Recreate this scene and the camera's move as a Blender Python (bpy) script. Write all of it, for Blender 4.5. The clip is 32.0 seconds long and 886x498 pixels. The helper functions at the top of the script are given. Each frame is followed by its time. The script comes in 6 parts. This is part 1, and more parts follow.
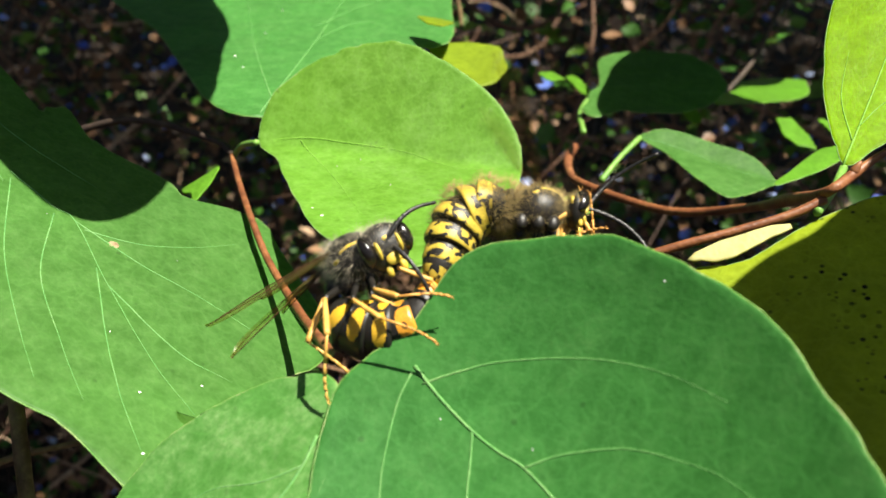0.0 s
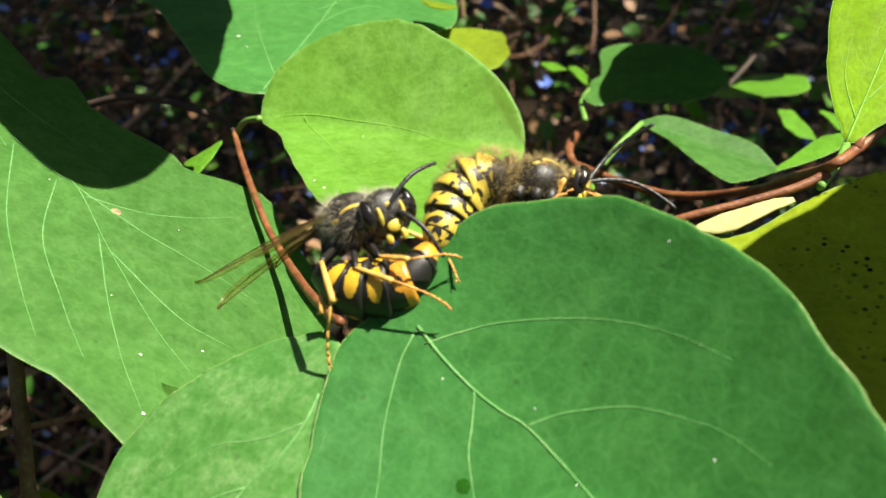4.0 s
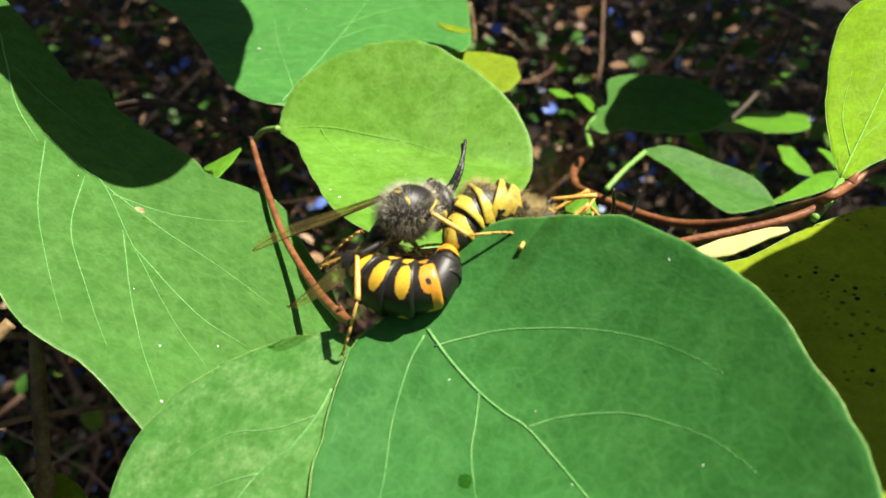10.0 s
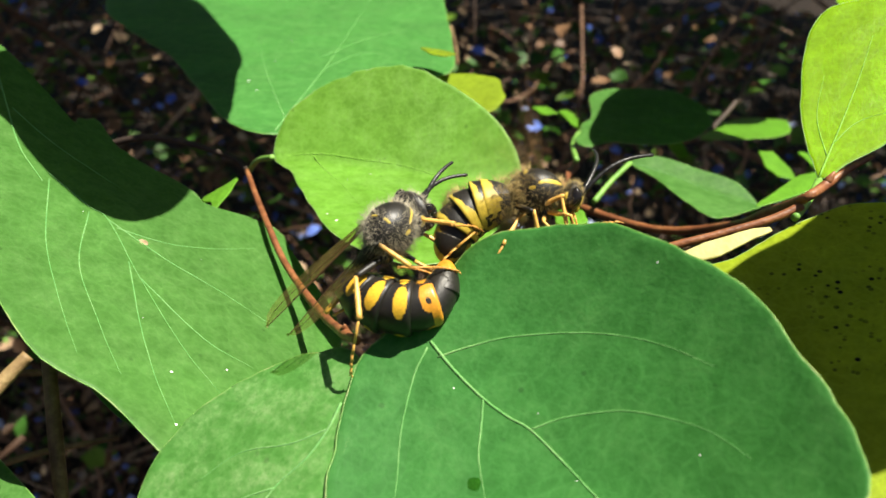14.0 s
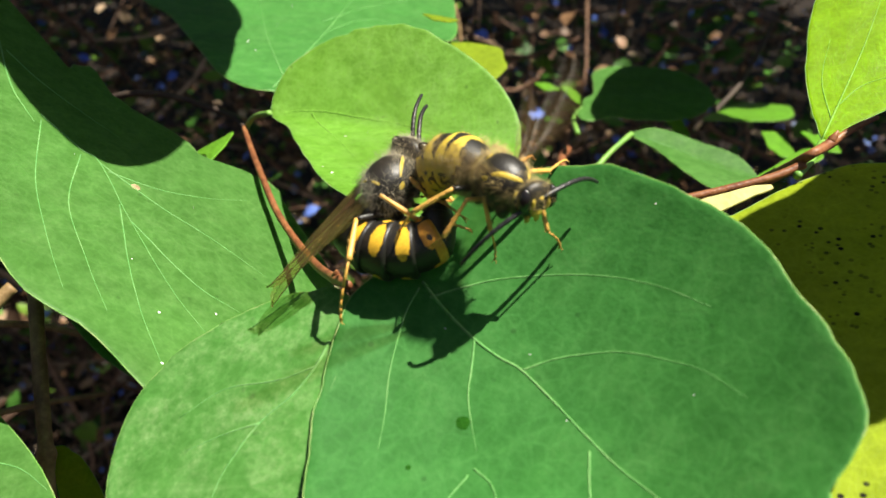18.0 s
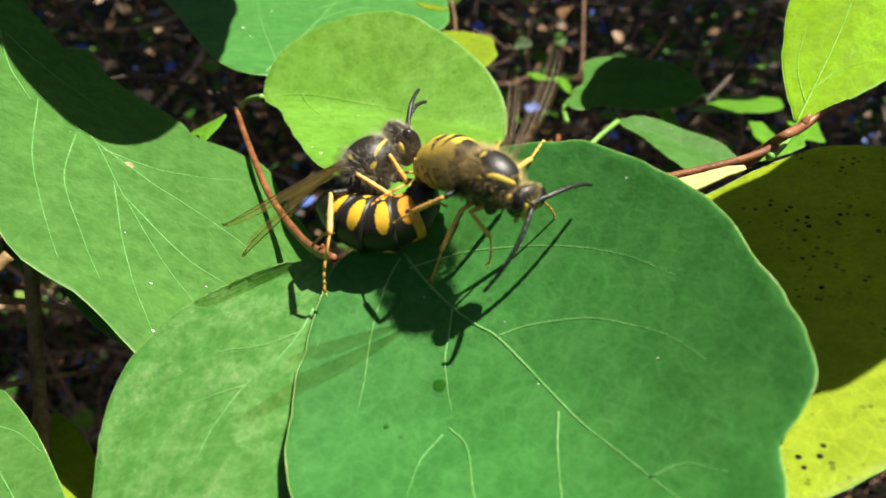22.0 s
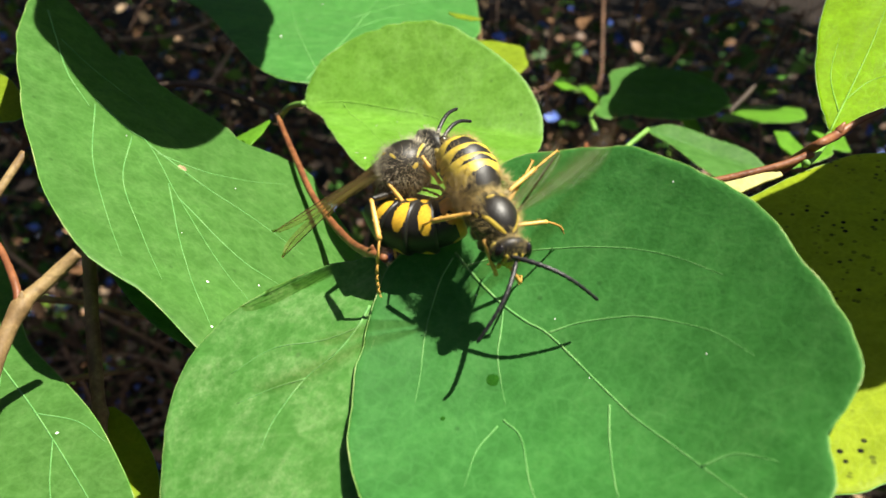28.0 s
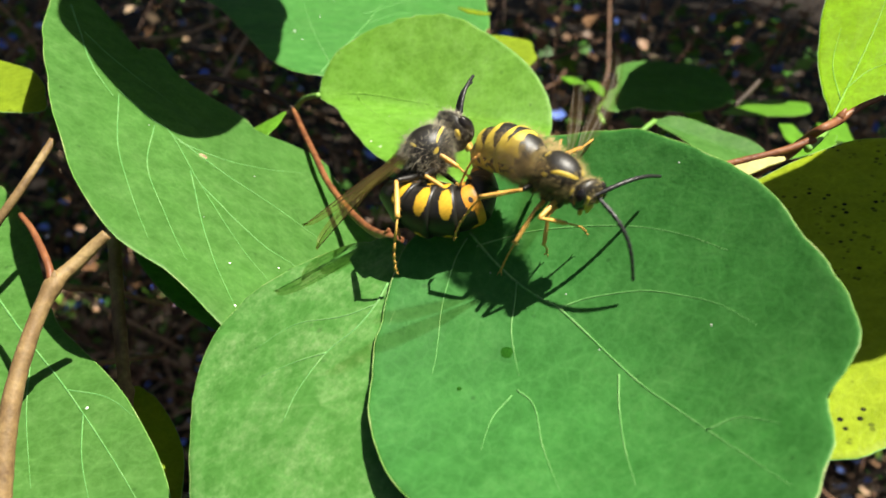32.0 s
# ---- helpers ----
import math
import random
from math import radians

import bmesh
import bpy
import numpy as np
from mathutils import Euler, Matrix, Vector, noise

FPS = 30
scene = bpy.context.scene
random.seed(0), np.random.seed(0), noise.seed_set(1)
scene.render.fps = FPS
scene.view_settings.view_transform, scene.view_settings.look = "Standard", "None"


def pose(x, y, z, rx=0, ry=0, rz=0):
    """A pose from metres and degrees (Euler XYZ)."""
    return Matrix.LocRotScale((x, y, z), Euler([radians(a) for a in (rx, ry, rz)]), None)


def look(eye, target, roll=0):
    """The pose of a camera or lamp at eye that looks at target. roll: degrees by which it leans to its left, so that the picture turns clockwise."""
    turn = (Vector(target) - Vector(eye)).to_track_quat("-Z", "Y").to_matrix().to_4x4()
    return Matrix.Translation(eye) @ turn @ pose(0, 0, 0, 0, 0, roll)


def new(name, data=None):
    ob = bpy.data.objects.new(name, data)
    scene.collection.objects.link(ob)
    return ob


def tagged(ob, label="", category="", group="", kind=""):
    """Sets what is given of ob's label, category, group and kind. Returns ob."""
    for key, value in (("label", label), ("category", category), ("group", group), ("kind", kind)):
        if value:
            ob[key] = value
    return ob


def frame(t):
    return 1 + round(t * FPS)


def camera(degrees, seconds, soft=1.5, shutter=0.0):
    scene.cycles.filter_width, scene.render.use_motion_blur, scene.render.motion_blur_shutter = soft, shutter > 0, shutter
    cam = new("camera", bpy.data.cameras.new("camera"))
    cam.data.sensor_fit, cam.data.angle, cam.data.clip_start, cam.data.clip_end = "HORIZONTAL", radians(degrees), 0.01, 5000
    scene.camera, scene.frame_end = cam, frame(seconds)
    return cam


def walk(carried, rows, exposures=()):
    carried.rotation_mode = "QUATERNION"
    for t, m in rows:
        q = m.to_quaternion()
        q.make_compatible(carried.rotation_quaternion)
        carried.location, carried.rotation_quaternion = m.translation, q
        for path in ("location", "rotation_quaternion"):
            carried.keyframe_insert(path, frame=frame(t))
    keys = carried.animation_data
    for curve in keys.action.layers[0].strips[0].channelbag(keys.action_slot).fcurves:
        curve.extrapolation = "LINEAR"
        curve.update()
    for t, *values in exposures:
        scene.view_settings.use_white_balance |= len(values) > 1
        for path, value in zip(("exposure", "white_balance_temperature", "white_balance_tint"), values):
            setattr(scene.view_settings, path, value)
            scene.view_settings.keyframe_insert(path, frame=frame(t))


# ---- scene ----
cam = camera(50.0, 32.0, 1.5, 0.5)
cam.data.dof.use_dof, cam.data.dof.focus_distance, cam.data.dof.aperture_fstop = True, 0.1, 52.0
EYE, TILT, LEAN, TURN = 0.62, -28.0, 0.0, 0.0
BUSH = pose(0, 0, EYE, TILT, LEAN, TURN)
ROWS = [
    (0, -0.00105, 0.00345, -0.00624, -0.02, 2.84, -1.01),
    (0.5, -0.00111, 0.00322, -0.00735, -0.03, 2.97, -1.11),
    (1, -0.00133, 0.00504, -0.00741, 0.19, 3.01, -1.40),
    (1.5, -0.00040, 0.00439, -0.00724, 0.14, 3.18, -1.28),
    (2, -0.00153, 0.00271, -0.00809, -0.14, 3.23, -1.51),
    (2.5, -0.00129, 0.00418, -0.00963, -0.16, 3.04, -1.61),
    (4.5, -0.00192, 0.00288, -0.00962, -0.21, 3.02, -1.97),
    (5, -0.00243, 0.00103, -0.00903, -0.09, 3.04, -2.11),
    (5.5, -0.00101, 0.00217, -0.01137, -0.23, 3.23, -2.30),
    (6, -0.00206, 0.00197, -0.01108, -0.10, 3.11, -2.51),
    (6.5, -0.00286, 0.00116, -0.01042, -0.13, 3.44, -2.39),
    (7, -0.00295, 0.00094, -0.01054, 0.11, 3.65, -2.27),
    (7.5, -0.00255, 0.00048, -0.01037, 0.09, 3.70, -2.43),
    (8, -0.00258, 0.00044, -0.01026, -0.08, 3.96, -2.67),
    (8.5, -0.00336, 0.00070, -0.01033, -0.28, 3.94, -3.15),
    (9, -0.00278, 0.00190, -0.01107, -0.51, 4.07, -3.90),
    (9.5, -0.00314, 0.00076, -0.01112, -0.76, 4.26, -4.74),
    (10, -0.00285, -0.00077, -0.01104, -0.64, 4.34, -4.61),
    (10.5, -0.00389, 0.00085, -0.01260, -0.51, 4.35, -3.99),
    (11, -0.00154, 0.00109, -0.01077, -0.18, 4.24, -3.75),
    (11.5, -0.00061, -0.00123, -0.01267, -0.77, 4.34, -3.18),
    (12, -0.00181, -0.00307, -0.01212, -0.89, 4.62, -2.58),
    (12.5, -0.00045, -0.00488, -0.00964, -0.42, 5.49, -2.56),
    (13, -0.00300, -0.00471, -0.01190, -0.71, 5.58, -2.48),
    (13.5, -0.00338, -0.00501, -0.01188, -0.84, 5.73, -1.61),
    (15.5, -0.00364, 0.00045, -0.01312, -1.46, 5.40, -2.78),
    (16, -0.00280, 0.00074, -0.01360, -1.45, 5.32, -3.01),
    (16.5, -0.00001, 0.00038, -0.01564, -1.10, 5.29, -2.94),
    (17, -0.00315, -0.00079, -0.01528, -1.44, 5.34, -3.25),
    (17.5, -0.00203, -0.00114, -0.01521, -1.03, 5.30, -3.29),
    (18, -0.00276, -0.00219, -0.01654, -1.12, 5.33, -3.24),
    (18.5, -0.00143, -0.00306, -0.01634, -1.26, 5.02, -3.34),
    (19, -0.00205, -0.00379, -0.01615, -1.43, 5.06, -3.50),
    (19.5, -0.00182, -0.00415, -0.01748, -1.36, 4.94, -3.92),
    (20, -0.00185, -0.00552, -0.01574, -1.11, 4.86, -3.89),
    (20.5, -0.00122, -0.00550, -0.01796, -1.08, 5.09, -3.72),
    (21, -0.00054, -0.00415, -0.01892, -1.37, 5.00, -3.89),
    (21.5, 0.00068, -0.00389, -0.01868, -1.25, 5.07, -3.81),
    (22, -0.00102, -0.00536, -0.01880, -1.24, 5.06, -3.64),
    (22.5, -0.00309, -0.00639, -0.01722, -1.34, 5.02, -3.89),
    (23, -0.00190, -0.00611, -0.01699, -1.30, 4.90, -3.99),
    (23.5, -0.00277, -0.00596, -0.01883, -0.97, 5.04, -3.92),
    (24, -0.00224, -0.00550, -0.01948, -0.92, 5.08, -4.22),
    (24.5, -0.00196, -0.00620, -0.01890, -0.81, 4.92, -3.89),
    (25, -0.00273, -0.00672, -0.02029, -0.69, 4.98, -4.09),
    (25.5, -0.00273, -0.00791, -0.01923, -0.68, 4.76, -3.98),
    (27.5, -0.00343, -0.00722, -0.02030, -0.46, 5.61, -4.16),
    (28, -0.00459, -0.00863, -0.02018, -0.53, 5.58, -4.13),
    (28.5, -0.00298, -0.00905, -0.02048, -0.64, 5.70, -4.15),
    (29, -0.00386, -0.00901, -0.02015, -0.72, 5.43, -4.23),
    (29.5, -0.00416, -0.00939, -0.02088, -0.55, 5.39, -4.31),
    (30, -0.00478, -0.01122, -0.01991, -0.30, 5.35, -4.04),
    (30.5, -0.00607, -0.01237, -0.01946, -0.22, 5.43, -3.89),
    (31, -0.00514, -0.01160, -0.02079, -0.24, 5.58, -3.83),
    (31.5, -0.00454, -0.01235, -0.02062, -0.27, 5.61, -3.93),
    (32, -0.00528, -0.01200, -0.02256, -0.13, 5.58, -4.01),
]
walk(cam, [(t, BUSH @ pose(x, y, z, 90 + pitch, roll, yaw)) for t, x, y, z, yaw, pitch, roll in ROWS])

# ---- light ----
SUN = Vector((-0.40, 0.60, -0.86)).normalized()        # the way of the sunlight, in the shrub's frame
sun_way = (BUSH.to_3x3() @ SUN).normalized()
sun = new("sun", bpy.data.lights.new("sun", "SUN"))
sun.data.energy, sun.data.angle, sun.data.color = 5.0, radians(0.55), (1.0, 0.95, 0.82)
sun.matrix_world = look((0, 0, 3), Vector((0, 0, 3)) + sun_way)
world = bpy.data.worlds.new("world")
scene.world = world
world.use_nodes = True
sky = world.node_tree.nodes.new("ShaderNodeTexSky")
sky.sky_type, sky.sun_disc = "NISHITA", False
sky.dust_density, sky.ozone_density = 2.5, 0.6
sky.sun_elevation = math.asin(-sun_way.z)
sky.sun_rotation = math.atan2(-sun_way.x, -sun_way.y)
world.node_tree.nodes["Background"].inputs["Strength"].default_value = 0.024
world.node_tree.links.new(sky.outputs[0], world.node_tree.nodes["Background"].inputs["Color"])
scene.view_settings.exposure = 1.3


# ---- materials ----
def ramp(nt, fac, stops):
    r = nt.nodes.new("ShaderNodeValToRGB")
    while len(r.color_ramp.elements) < len(stops):
        r.color_ramp.elements.new(0.5)
    for e, (p, c) in zip(r.color_ramp.elements, stops):
        e.position, e.color = p, (*c, 1)
    nt.links.new(fac, r.inputs[0])
    return r.outputs[0]


def noise_tex(nt, scale, detail=4, rough=0.6, vec=None):
    n = nt.nodes.new("ShaderNodeTexNoise")
    n.inputs["Scale"].default_value, n.inputs["Detail"].default_value, n.inputs["Roughness"].default_value = scale, detail, rough
    if vec:
        nt.links.new(vec, n.inputs["Vector"])
    return n.outputs["Fac"]


def mix(nt, fac, a, b, mode="MIX"):
    m = nt.nodes.new("ShaderNodeMix")
    m.data_type, m.blend_type = "RGBA", mode
    for key, v in ((0, fac), (6, a), (7, b)):
        if isinstance(v, (int, float)):
            m.inputs[key].default_value = v
        elif isinstance(v, tuple):
            m.inputs[key].default_value = (*v, 1)
        else:
            nt.links.new(v, m.inputs[key])
    return m.outputs[2]


def base_mat(name, rough=0.5, spec=0.5, metal=0.0):
    m = bpy.data.materials.new(name)
    m.use_nodes = True
    nt = m.node_tree
    b = nt.nodes["Principled BSDF"]
    b.inputs["Roughness"].default_value, b.inputs["Specular IOR Level"].default_value, b.inputs["Metallic"].default_value = rough, spec, metal
    tc = nt.nodes.new("ShaderNodeTexCoord")
    return m, nt, b, tc.outputs["Object"]


def bump(nt, b, height, strength, dist):
    n = nt.nodes.new("ShaderNodeBump")
    n.inputs["Strength"].default_value, n.inputs["Distance"].default_value = strength, dist
    nt.links.new(height, n.inputs["Height"])
    nt.links.new(n.outputs[0], b.inputs["Normal"])


def mottled(name, a, b_, c, scale, rough=0.6, spec=0.4, grain=0.3, dist=0.0003):
    """A surface of three colours in patches, with fine grain."""
    m, nt, b, co = base_mat(name, rough, spec)
    n1, n2 = noise_tex(nt, scale, 5, 0.65, co), noise_tex(nt, scale * 7, 3, 0.6, co)
    col = ramp(nt, n1, [(0.32, a), (0.5, b_), (0.68, c)])
    dark = ramp(nt, n2, [(0.3, (0.75, 0.75, 0.75)), (0.7, (1.12, 1.12, 1.12))])
    nt.links.new(mix(nt, 1.0, col, dark, "MULTIPLY"), b.inputs["Base Color"])
    bump(nt, b, n2, grain, dist)
    return m


def leaf_mat(name, top, trans, through_share, gloss=0.42, specks=0.0, bloom=0.0):
    """A leaf: waxy blade that lets part of the light through, with mottling, a net of fine veins and specks."""
    m, nt, b, co = base_mat(name, gloss, 0.2)
    big, mid, fine = noise_tex(nt, 45, 4, 0.6, co), noise_tex(nt, 420, 5, 0.75, co), noise_tex(nt, 1900, 3, 0.6, co)
    col = ramp(nt, big, [(0.3, tuple(v * 0.87 for v in top)), (0.55, top), (0.75, tuple(v * 1.15 for v in top))])
    col = mix(nt, 1.0, col, ramp(nt, mid, [(0.35, (0.8, 0.82, 0.78)), (0.65, (1.12, 1.1, 1.15))]), "MULTIPLY")
    vo = nt.nodes.new("ShaderNodeTexVoronoi")
    vo.feature = "DISTANCE_TO_EDGE"
    vo.inputs["Scale"].default_value = 620
    nt.links.new(co, vo.inputs["Vector"])
    net = ramp(nt, vo.outputs["Distance"], [(0.0, (0.13, 0.13, 0.13)), (0.14, (0.0, 0.0, 0.0))])
    col = mix(nt, net, col, tuple(min(1, v * 1.5 + 0.03) for v in top))
    wander = nt.nodes.new("ShaderNodeVectorMath")
    wander.operation = "MULTIPLY_ADD"
    way = nt.nodes.new("ShaderNodeTexNoise")
    way.inputs["Scale"].default_value, way.inputs["Detail"].default_value = 240, 2
    nt.links.new(co, way.inputs["Vector"])
    nt.links.new(way.outputs["Color"], wander.inputs[0])
    wander.inputs[1].default_value = (0.0032, 0.0032, 0.0032)
    nt.links.new(co, wander.inputs[2])
    coarse = nt.nodes.new("ShaderNodeTexVoronoi")
    coarse.feature = "DISTANCE_TO_EDGE"
    coarse.inputs["Scale"].default_value = 210
    nt.links.new(wander.outputs[0], coarse.inputs["Vector"])
    twigs_ = ramp(nt, coarse.outputs["Distance"], [(0.0, (0.2, 0.2, 0.2)), (0.02, (0.06, 0.06, 0.06)), (0.05, (0, 0, 0))])
    fade = ramp(nt, noise_tex(nt, 90, 3, 0.6, co), [(0.35, (0.15, 0.15, 0.15)), (0.65, (1, 1, 1))])
    twigs_ = mix(nt, 1.0, twigs_, fade, "MULTIPLY")
    col = mix(nt, twigs_, col, tuple(min(1, v * 1.6 + 0.02) for v in top))
    pits = nt.nodes.new("ShaderNodeTexVoronoi")
    pits.inputs["Scale"].default_value = 700
    nt.links.new(co, pits.inputs["Vector"])
    pit_gate = ramp(nt, noise_tex(nt, 330, 3, 0.6, co), [(0.56, (0, 0, 0)), (0.66, (1, 1, 1))])
    pit = mix(nt, 1.0, ramp(nt, pits.outputs["Distance"], [(0.12, (0.5, 0.5, 0.5)), (0.24, (0, 0, 0))]), pit_gate, "MULTIPLY")
    col = mix(nt, pit, col, tuple(v * 0.4 for v in top))
    if bloom:
        pale = ramp(nt, noise_tex(nt, 210, 6, 0.75, co), [(0.44, (0, 0, 0)), (0.74, (bloom, bloom, bloom))])
        pale = mix(nt, 1.0, pale, ramp(nt, noise_tex(nt, 1300, 4, 0.75, co), [(0.35, (0.2, 0.2, 0.2)), (0.65, (1.5, 1.5, 1.5))]), "MULTIPLY")
        col = mix(nt, pale, col, (0.34, 0.46, 0.22))
    if specks:
        dots = nt.nodes.new("ShaderNodeTexVoronoi")
        dots.inputs["Scale"].default_value = 900
        nt.links.new(co, dots.inputs["Vector"])
        gate = ramp(nt, noise_tex(nt, 130, 3, 0.6, co), [(0.48, (0, 0, 0)), (0.62, (1, 1, 1))])
        spot = ramp(nt, dots.outputs["Distance"], [(0.16, (specks,) * 3), (0.3, (0, 0, 0))])
        col = mix(nt, mix(nt, 1.0, spot, gate, "MULTIPLY"), col, (0.012, 0.012, 0.006))
    nt.links.new(col, b.inputs["Base Color"])
    h = mix(nt, 0.5, mid, fine)
    bump(nt, b, mix(nt, net, h, (0.0, 0.0, 0.0)), 0.35, 0.0003)
    tr = nt.nodes.new("ShaderNodeBsdfTranslucent")
    nt.links.new(mix(nt, 1.0, mix(nt, 1.0, col, ramp(nt, big, [(0.3, (0.8, 0.8, 0.8)), (0.7, (1.1, 1.1, 1.1))]), "MULTIPLY"), tuple(t / max(v, 1e-3) for t, v in zip(trans, top)), "MULTIPLY"), tr.inputs["Color"])
    ms = nt.nodes.new("ShaderNodeMixShader")
    ms.inputs[0].default_value = through_share
    nt.links.new(b.outputs[0], ms.inputs[1])
    nt.links.new(tr.outputs[0], ms.inputs[2])
    nt.links.new(ms.outputs[0], nt.nodes["Material Output"].inputs["Surface"])
    return m


LEAF = {
    "green": leaf_mat("leaf_green", (0.061, 0.170, 0.030), (0.2, 0.45, 0.012), 0.3, 0.5, 0.0, 0.09),
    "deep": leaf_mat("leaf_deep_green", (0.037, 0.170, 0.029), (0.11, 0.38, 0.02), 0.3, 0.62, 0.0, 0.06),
    "dusty": leaf_mat("leaf_dusty_green", (0.078, 0.235, 0.044), (0.17, 0.42, 0.015), 0.3, 0.5, 0.0, 0.42),
    "lime": leaf_mat("leaf_light_green", (0.132, 0.30, 0.03), (0.28, 0.58, 0.02), 0.35, 0.46, 0.0, 0.16),
    "lime2": leaf_mat("leaf_mid_green", (0.07, 0.24, 0.05), (0.2, 0.5, 0.015), 0.35, 0.45, 0.0, 0.1),
    "yellow": leaf_mat("leaf_yellow_green", (0.24, 0.34, 0.02), (0.55, 0.6, 0.03), 0.5, 0.45),
    "bright": leaf_mat("leaf_bright", (0.30, 0.50, 0.008), (0.48, 0.82, 0.012), 0.62, 0.45),
    "spotted": leaf_mat("leaf_spotted", (0.33, 0.43, 0.02), (0.46, 0.58, 0.015), 0.45, 0.45, 1.0),
    "pale": leaf_mat("leaf_pale", (0.55, 0.5, 0.2), (0.6, 0.6, 0.2), 0.3, 0.5),
    "young": leaf_mat("leaf_young", (0.13, 0.32, 0.025), (0.35, 0.6, 0.02), 0.45, 0.45),
}
VEIN = mottled("vein", (0.085, 0.25, 0.06), (0.115, 0.29, 0.08), (0.17, 0.33, 0.11), 300, 0.6, 0.2)
RIM = mottled("leaf_rim", (0.08, 0.24, 0.03), (0.15, 0.3, 0.06), (0.32, 0.38, 0.15), 300, 0.5)
VEIN_STALK = mottled("green_stalk", (0.10, 0.24, 0.04), (0.15, 0.32, 0.05), (0.22, 0.38, 0.08), 300, 0.45)
VEIN_LIGHT = mottled("vein_light", (0.14, 0.31, 0.03), (0.16, 0.34, 0.04), (0.2, 0.38, 0.06), 300, 0.6, 0.2)
MARK = {
    "white": mottled("white_speck", (0.6, 0.62, 0.55), (0.75, 0.76, 0.7), (0.85, 0.85, 0.8), 900, 0.6),
    "brown": mottled("brown_spot", (0.16, 0.1, 0.05), (0.3, 0.22, 0.12), (0.4, 0.32, 0.2), 900, 0.7),
    "dark": mottled("dark_spot", (0.008, 0.05, 0.004), (0.014, 0.07, 0.006), (0.02, 0.085, 0.008), 900, 0.9, 0.02),
}
BARK_RED = mottled("bark_red", (0.10, 0.032, 0.014), (0.2, 0.07, 0.026), (0.3, 0.13, 0.05), 260, 0.5)
BARK_BROWN = mottled("bark_brown", (0.1, 0.055, 0.022), (0.2, 0.125, 0.05), (0.3, 0.21, 0.09), 240, 0.65)
BARK_DARK = mottled("bark_dark", (0.025, 0.016, 0.012), (0.05, 0.032, 0.022), (0.09, 0.06, 0.04), 220, 0.7)
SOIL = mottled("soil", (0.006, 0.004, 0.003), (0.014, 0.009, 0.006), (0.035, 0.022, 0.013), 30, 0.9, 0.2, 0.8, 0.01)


# ---- building helpers ----
MM = 0.001


def local(p):
    """A point in the shrub's frame, in millimetres, as a place in the world."""
    return BUSH @ (Vector(p) * MM)


def part(name, bm, material, parent=None, label=""):
    me = bpy.data.meshes.new(name)
    bm.normal_update()
    bm.to_mesh(me)
    bm.free()
    for m in material if isinstance(material, (list, tuple)) else [material]:
        me.materials.append(m)
    me.polygons.foreach_set("use_smooth", [True] * len(me.polygons))
    ob = new(name, me)
    ob.parent = parent
    if label:
        ob["label"] = label
    return ob


def spline(points, n):
    """n + 1 points along a smooth curve through the given ones."""
    pts = [Vector(p) for p in points]
    pts = [2 * pts[0] - pts[1], *pts, 2 * pts[-1] - pts[-2]]
    out, m = [], len(pts) - 3
    for k in range(n + 1):
        s = min(k / n * m, m - 1e-6)
        i, f = int(s), s - int(s)
        a, b, c, d = pts[i:i + 4]
        out.append(0.5 * (2 * b + (c - a) * f + (2 * a - 5 * b + 4 * c - d) * f * f + (3 * b - a - 3 * c + d) * f ** 3))
    return out


def tube(points, radii, sides=10, wobble=0.0, seed=0, bm=None):
    """A closed tube along points, with a radius for each."""
    bm = bm or bmesh.new()
    rnd, rings, side = random.Random(seed), [], Vector((0, 0, 1))
    for i, p in enumerate(points):
        way = (points[min(i + 1, len(points) - 1)] - points[max(i - 1, 0)]).normalized()
        if abs(way.dot(side)) > 0.95:
            side = Vector((1, 0, 0)) if abs(way.x) < 0.9 else Vector((0, 1, 0))
        u = (side - way * side.dot(way)).normalized()
        v = way.cross(u)
        side = u
        rings.append([bm.verts.new(p + (u * math.cos(a) + v * math.sin(a)) * radii[i] * (1 + wobble * rnd.uniform(-1, 1))) for a in (2 * math.pi * k / sides for k in range(sides))])
    for r, q in zip(rings, rings[1:]):
        for k in range(sides):
            bm.faces.new((r[k], r[(k + 1) % sides], q[(k + 1) % sides], q[k]))
    bm.faces.new(rings[0][::-1])
    bm.faces.new(rings[-1])
    return bm


# ---- ground ----
bm = bmesh.new()
bmesh.ops.create_grid(bm, x_segments=80, y_segments=80, size=1.0)
for v in bm.verts:
    x, y = v.co.x, v.co.y
    v.co = Vector((x * abs(x) ** 1.6 * 300, 1.0 + y * abs(y) ** 1.6 * 300, 0))
    near = max(0, 1 - v.co.length / 12)
    v.co.z = 0.05 * near * noise.noise(v.co * 1.7) + 0.02 * near * noise.noise(v.co * 7)
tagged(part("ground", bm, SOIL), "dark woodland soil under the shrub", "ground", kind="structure")


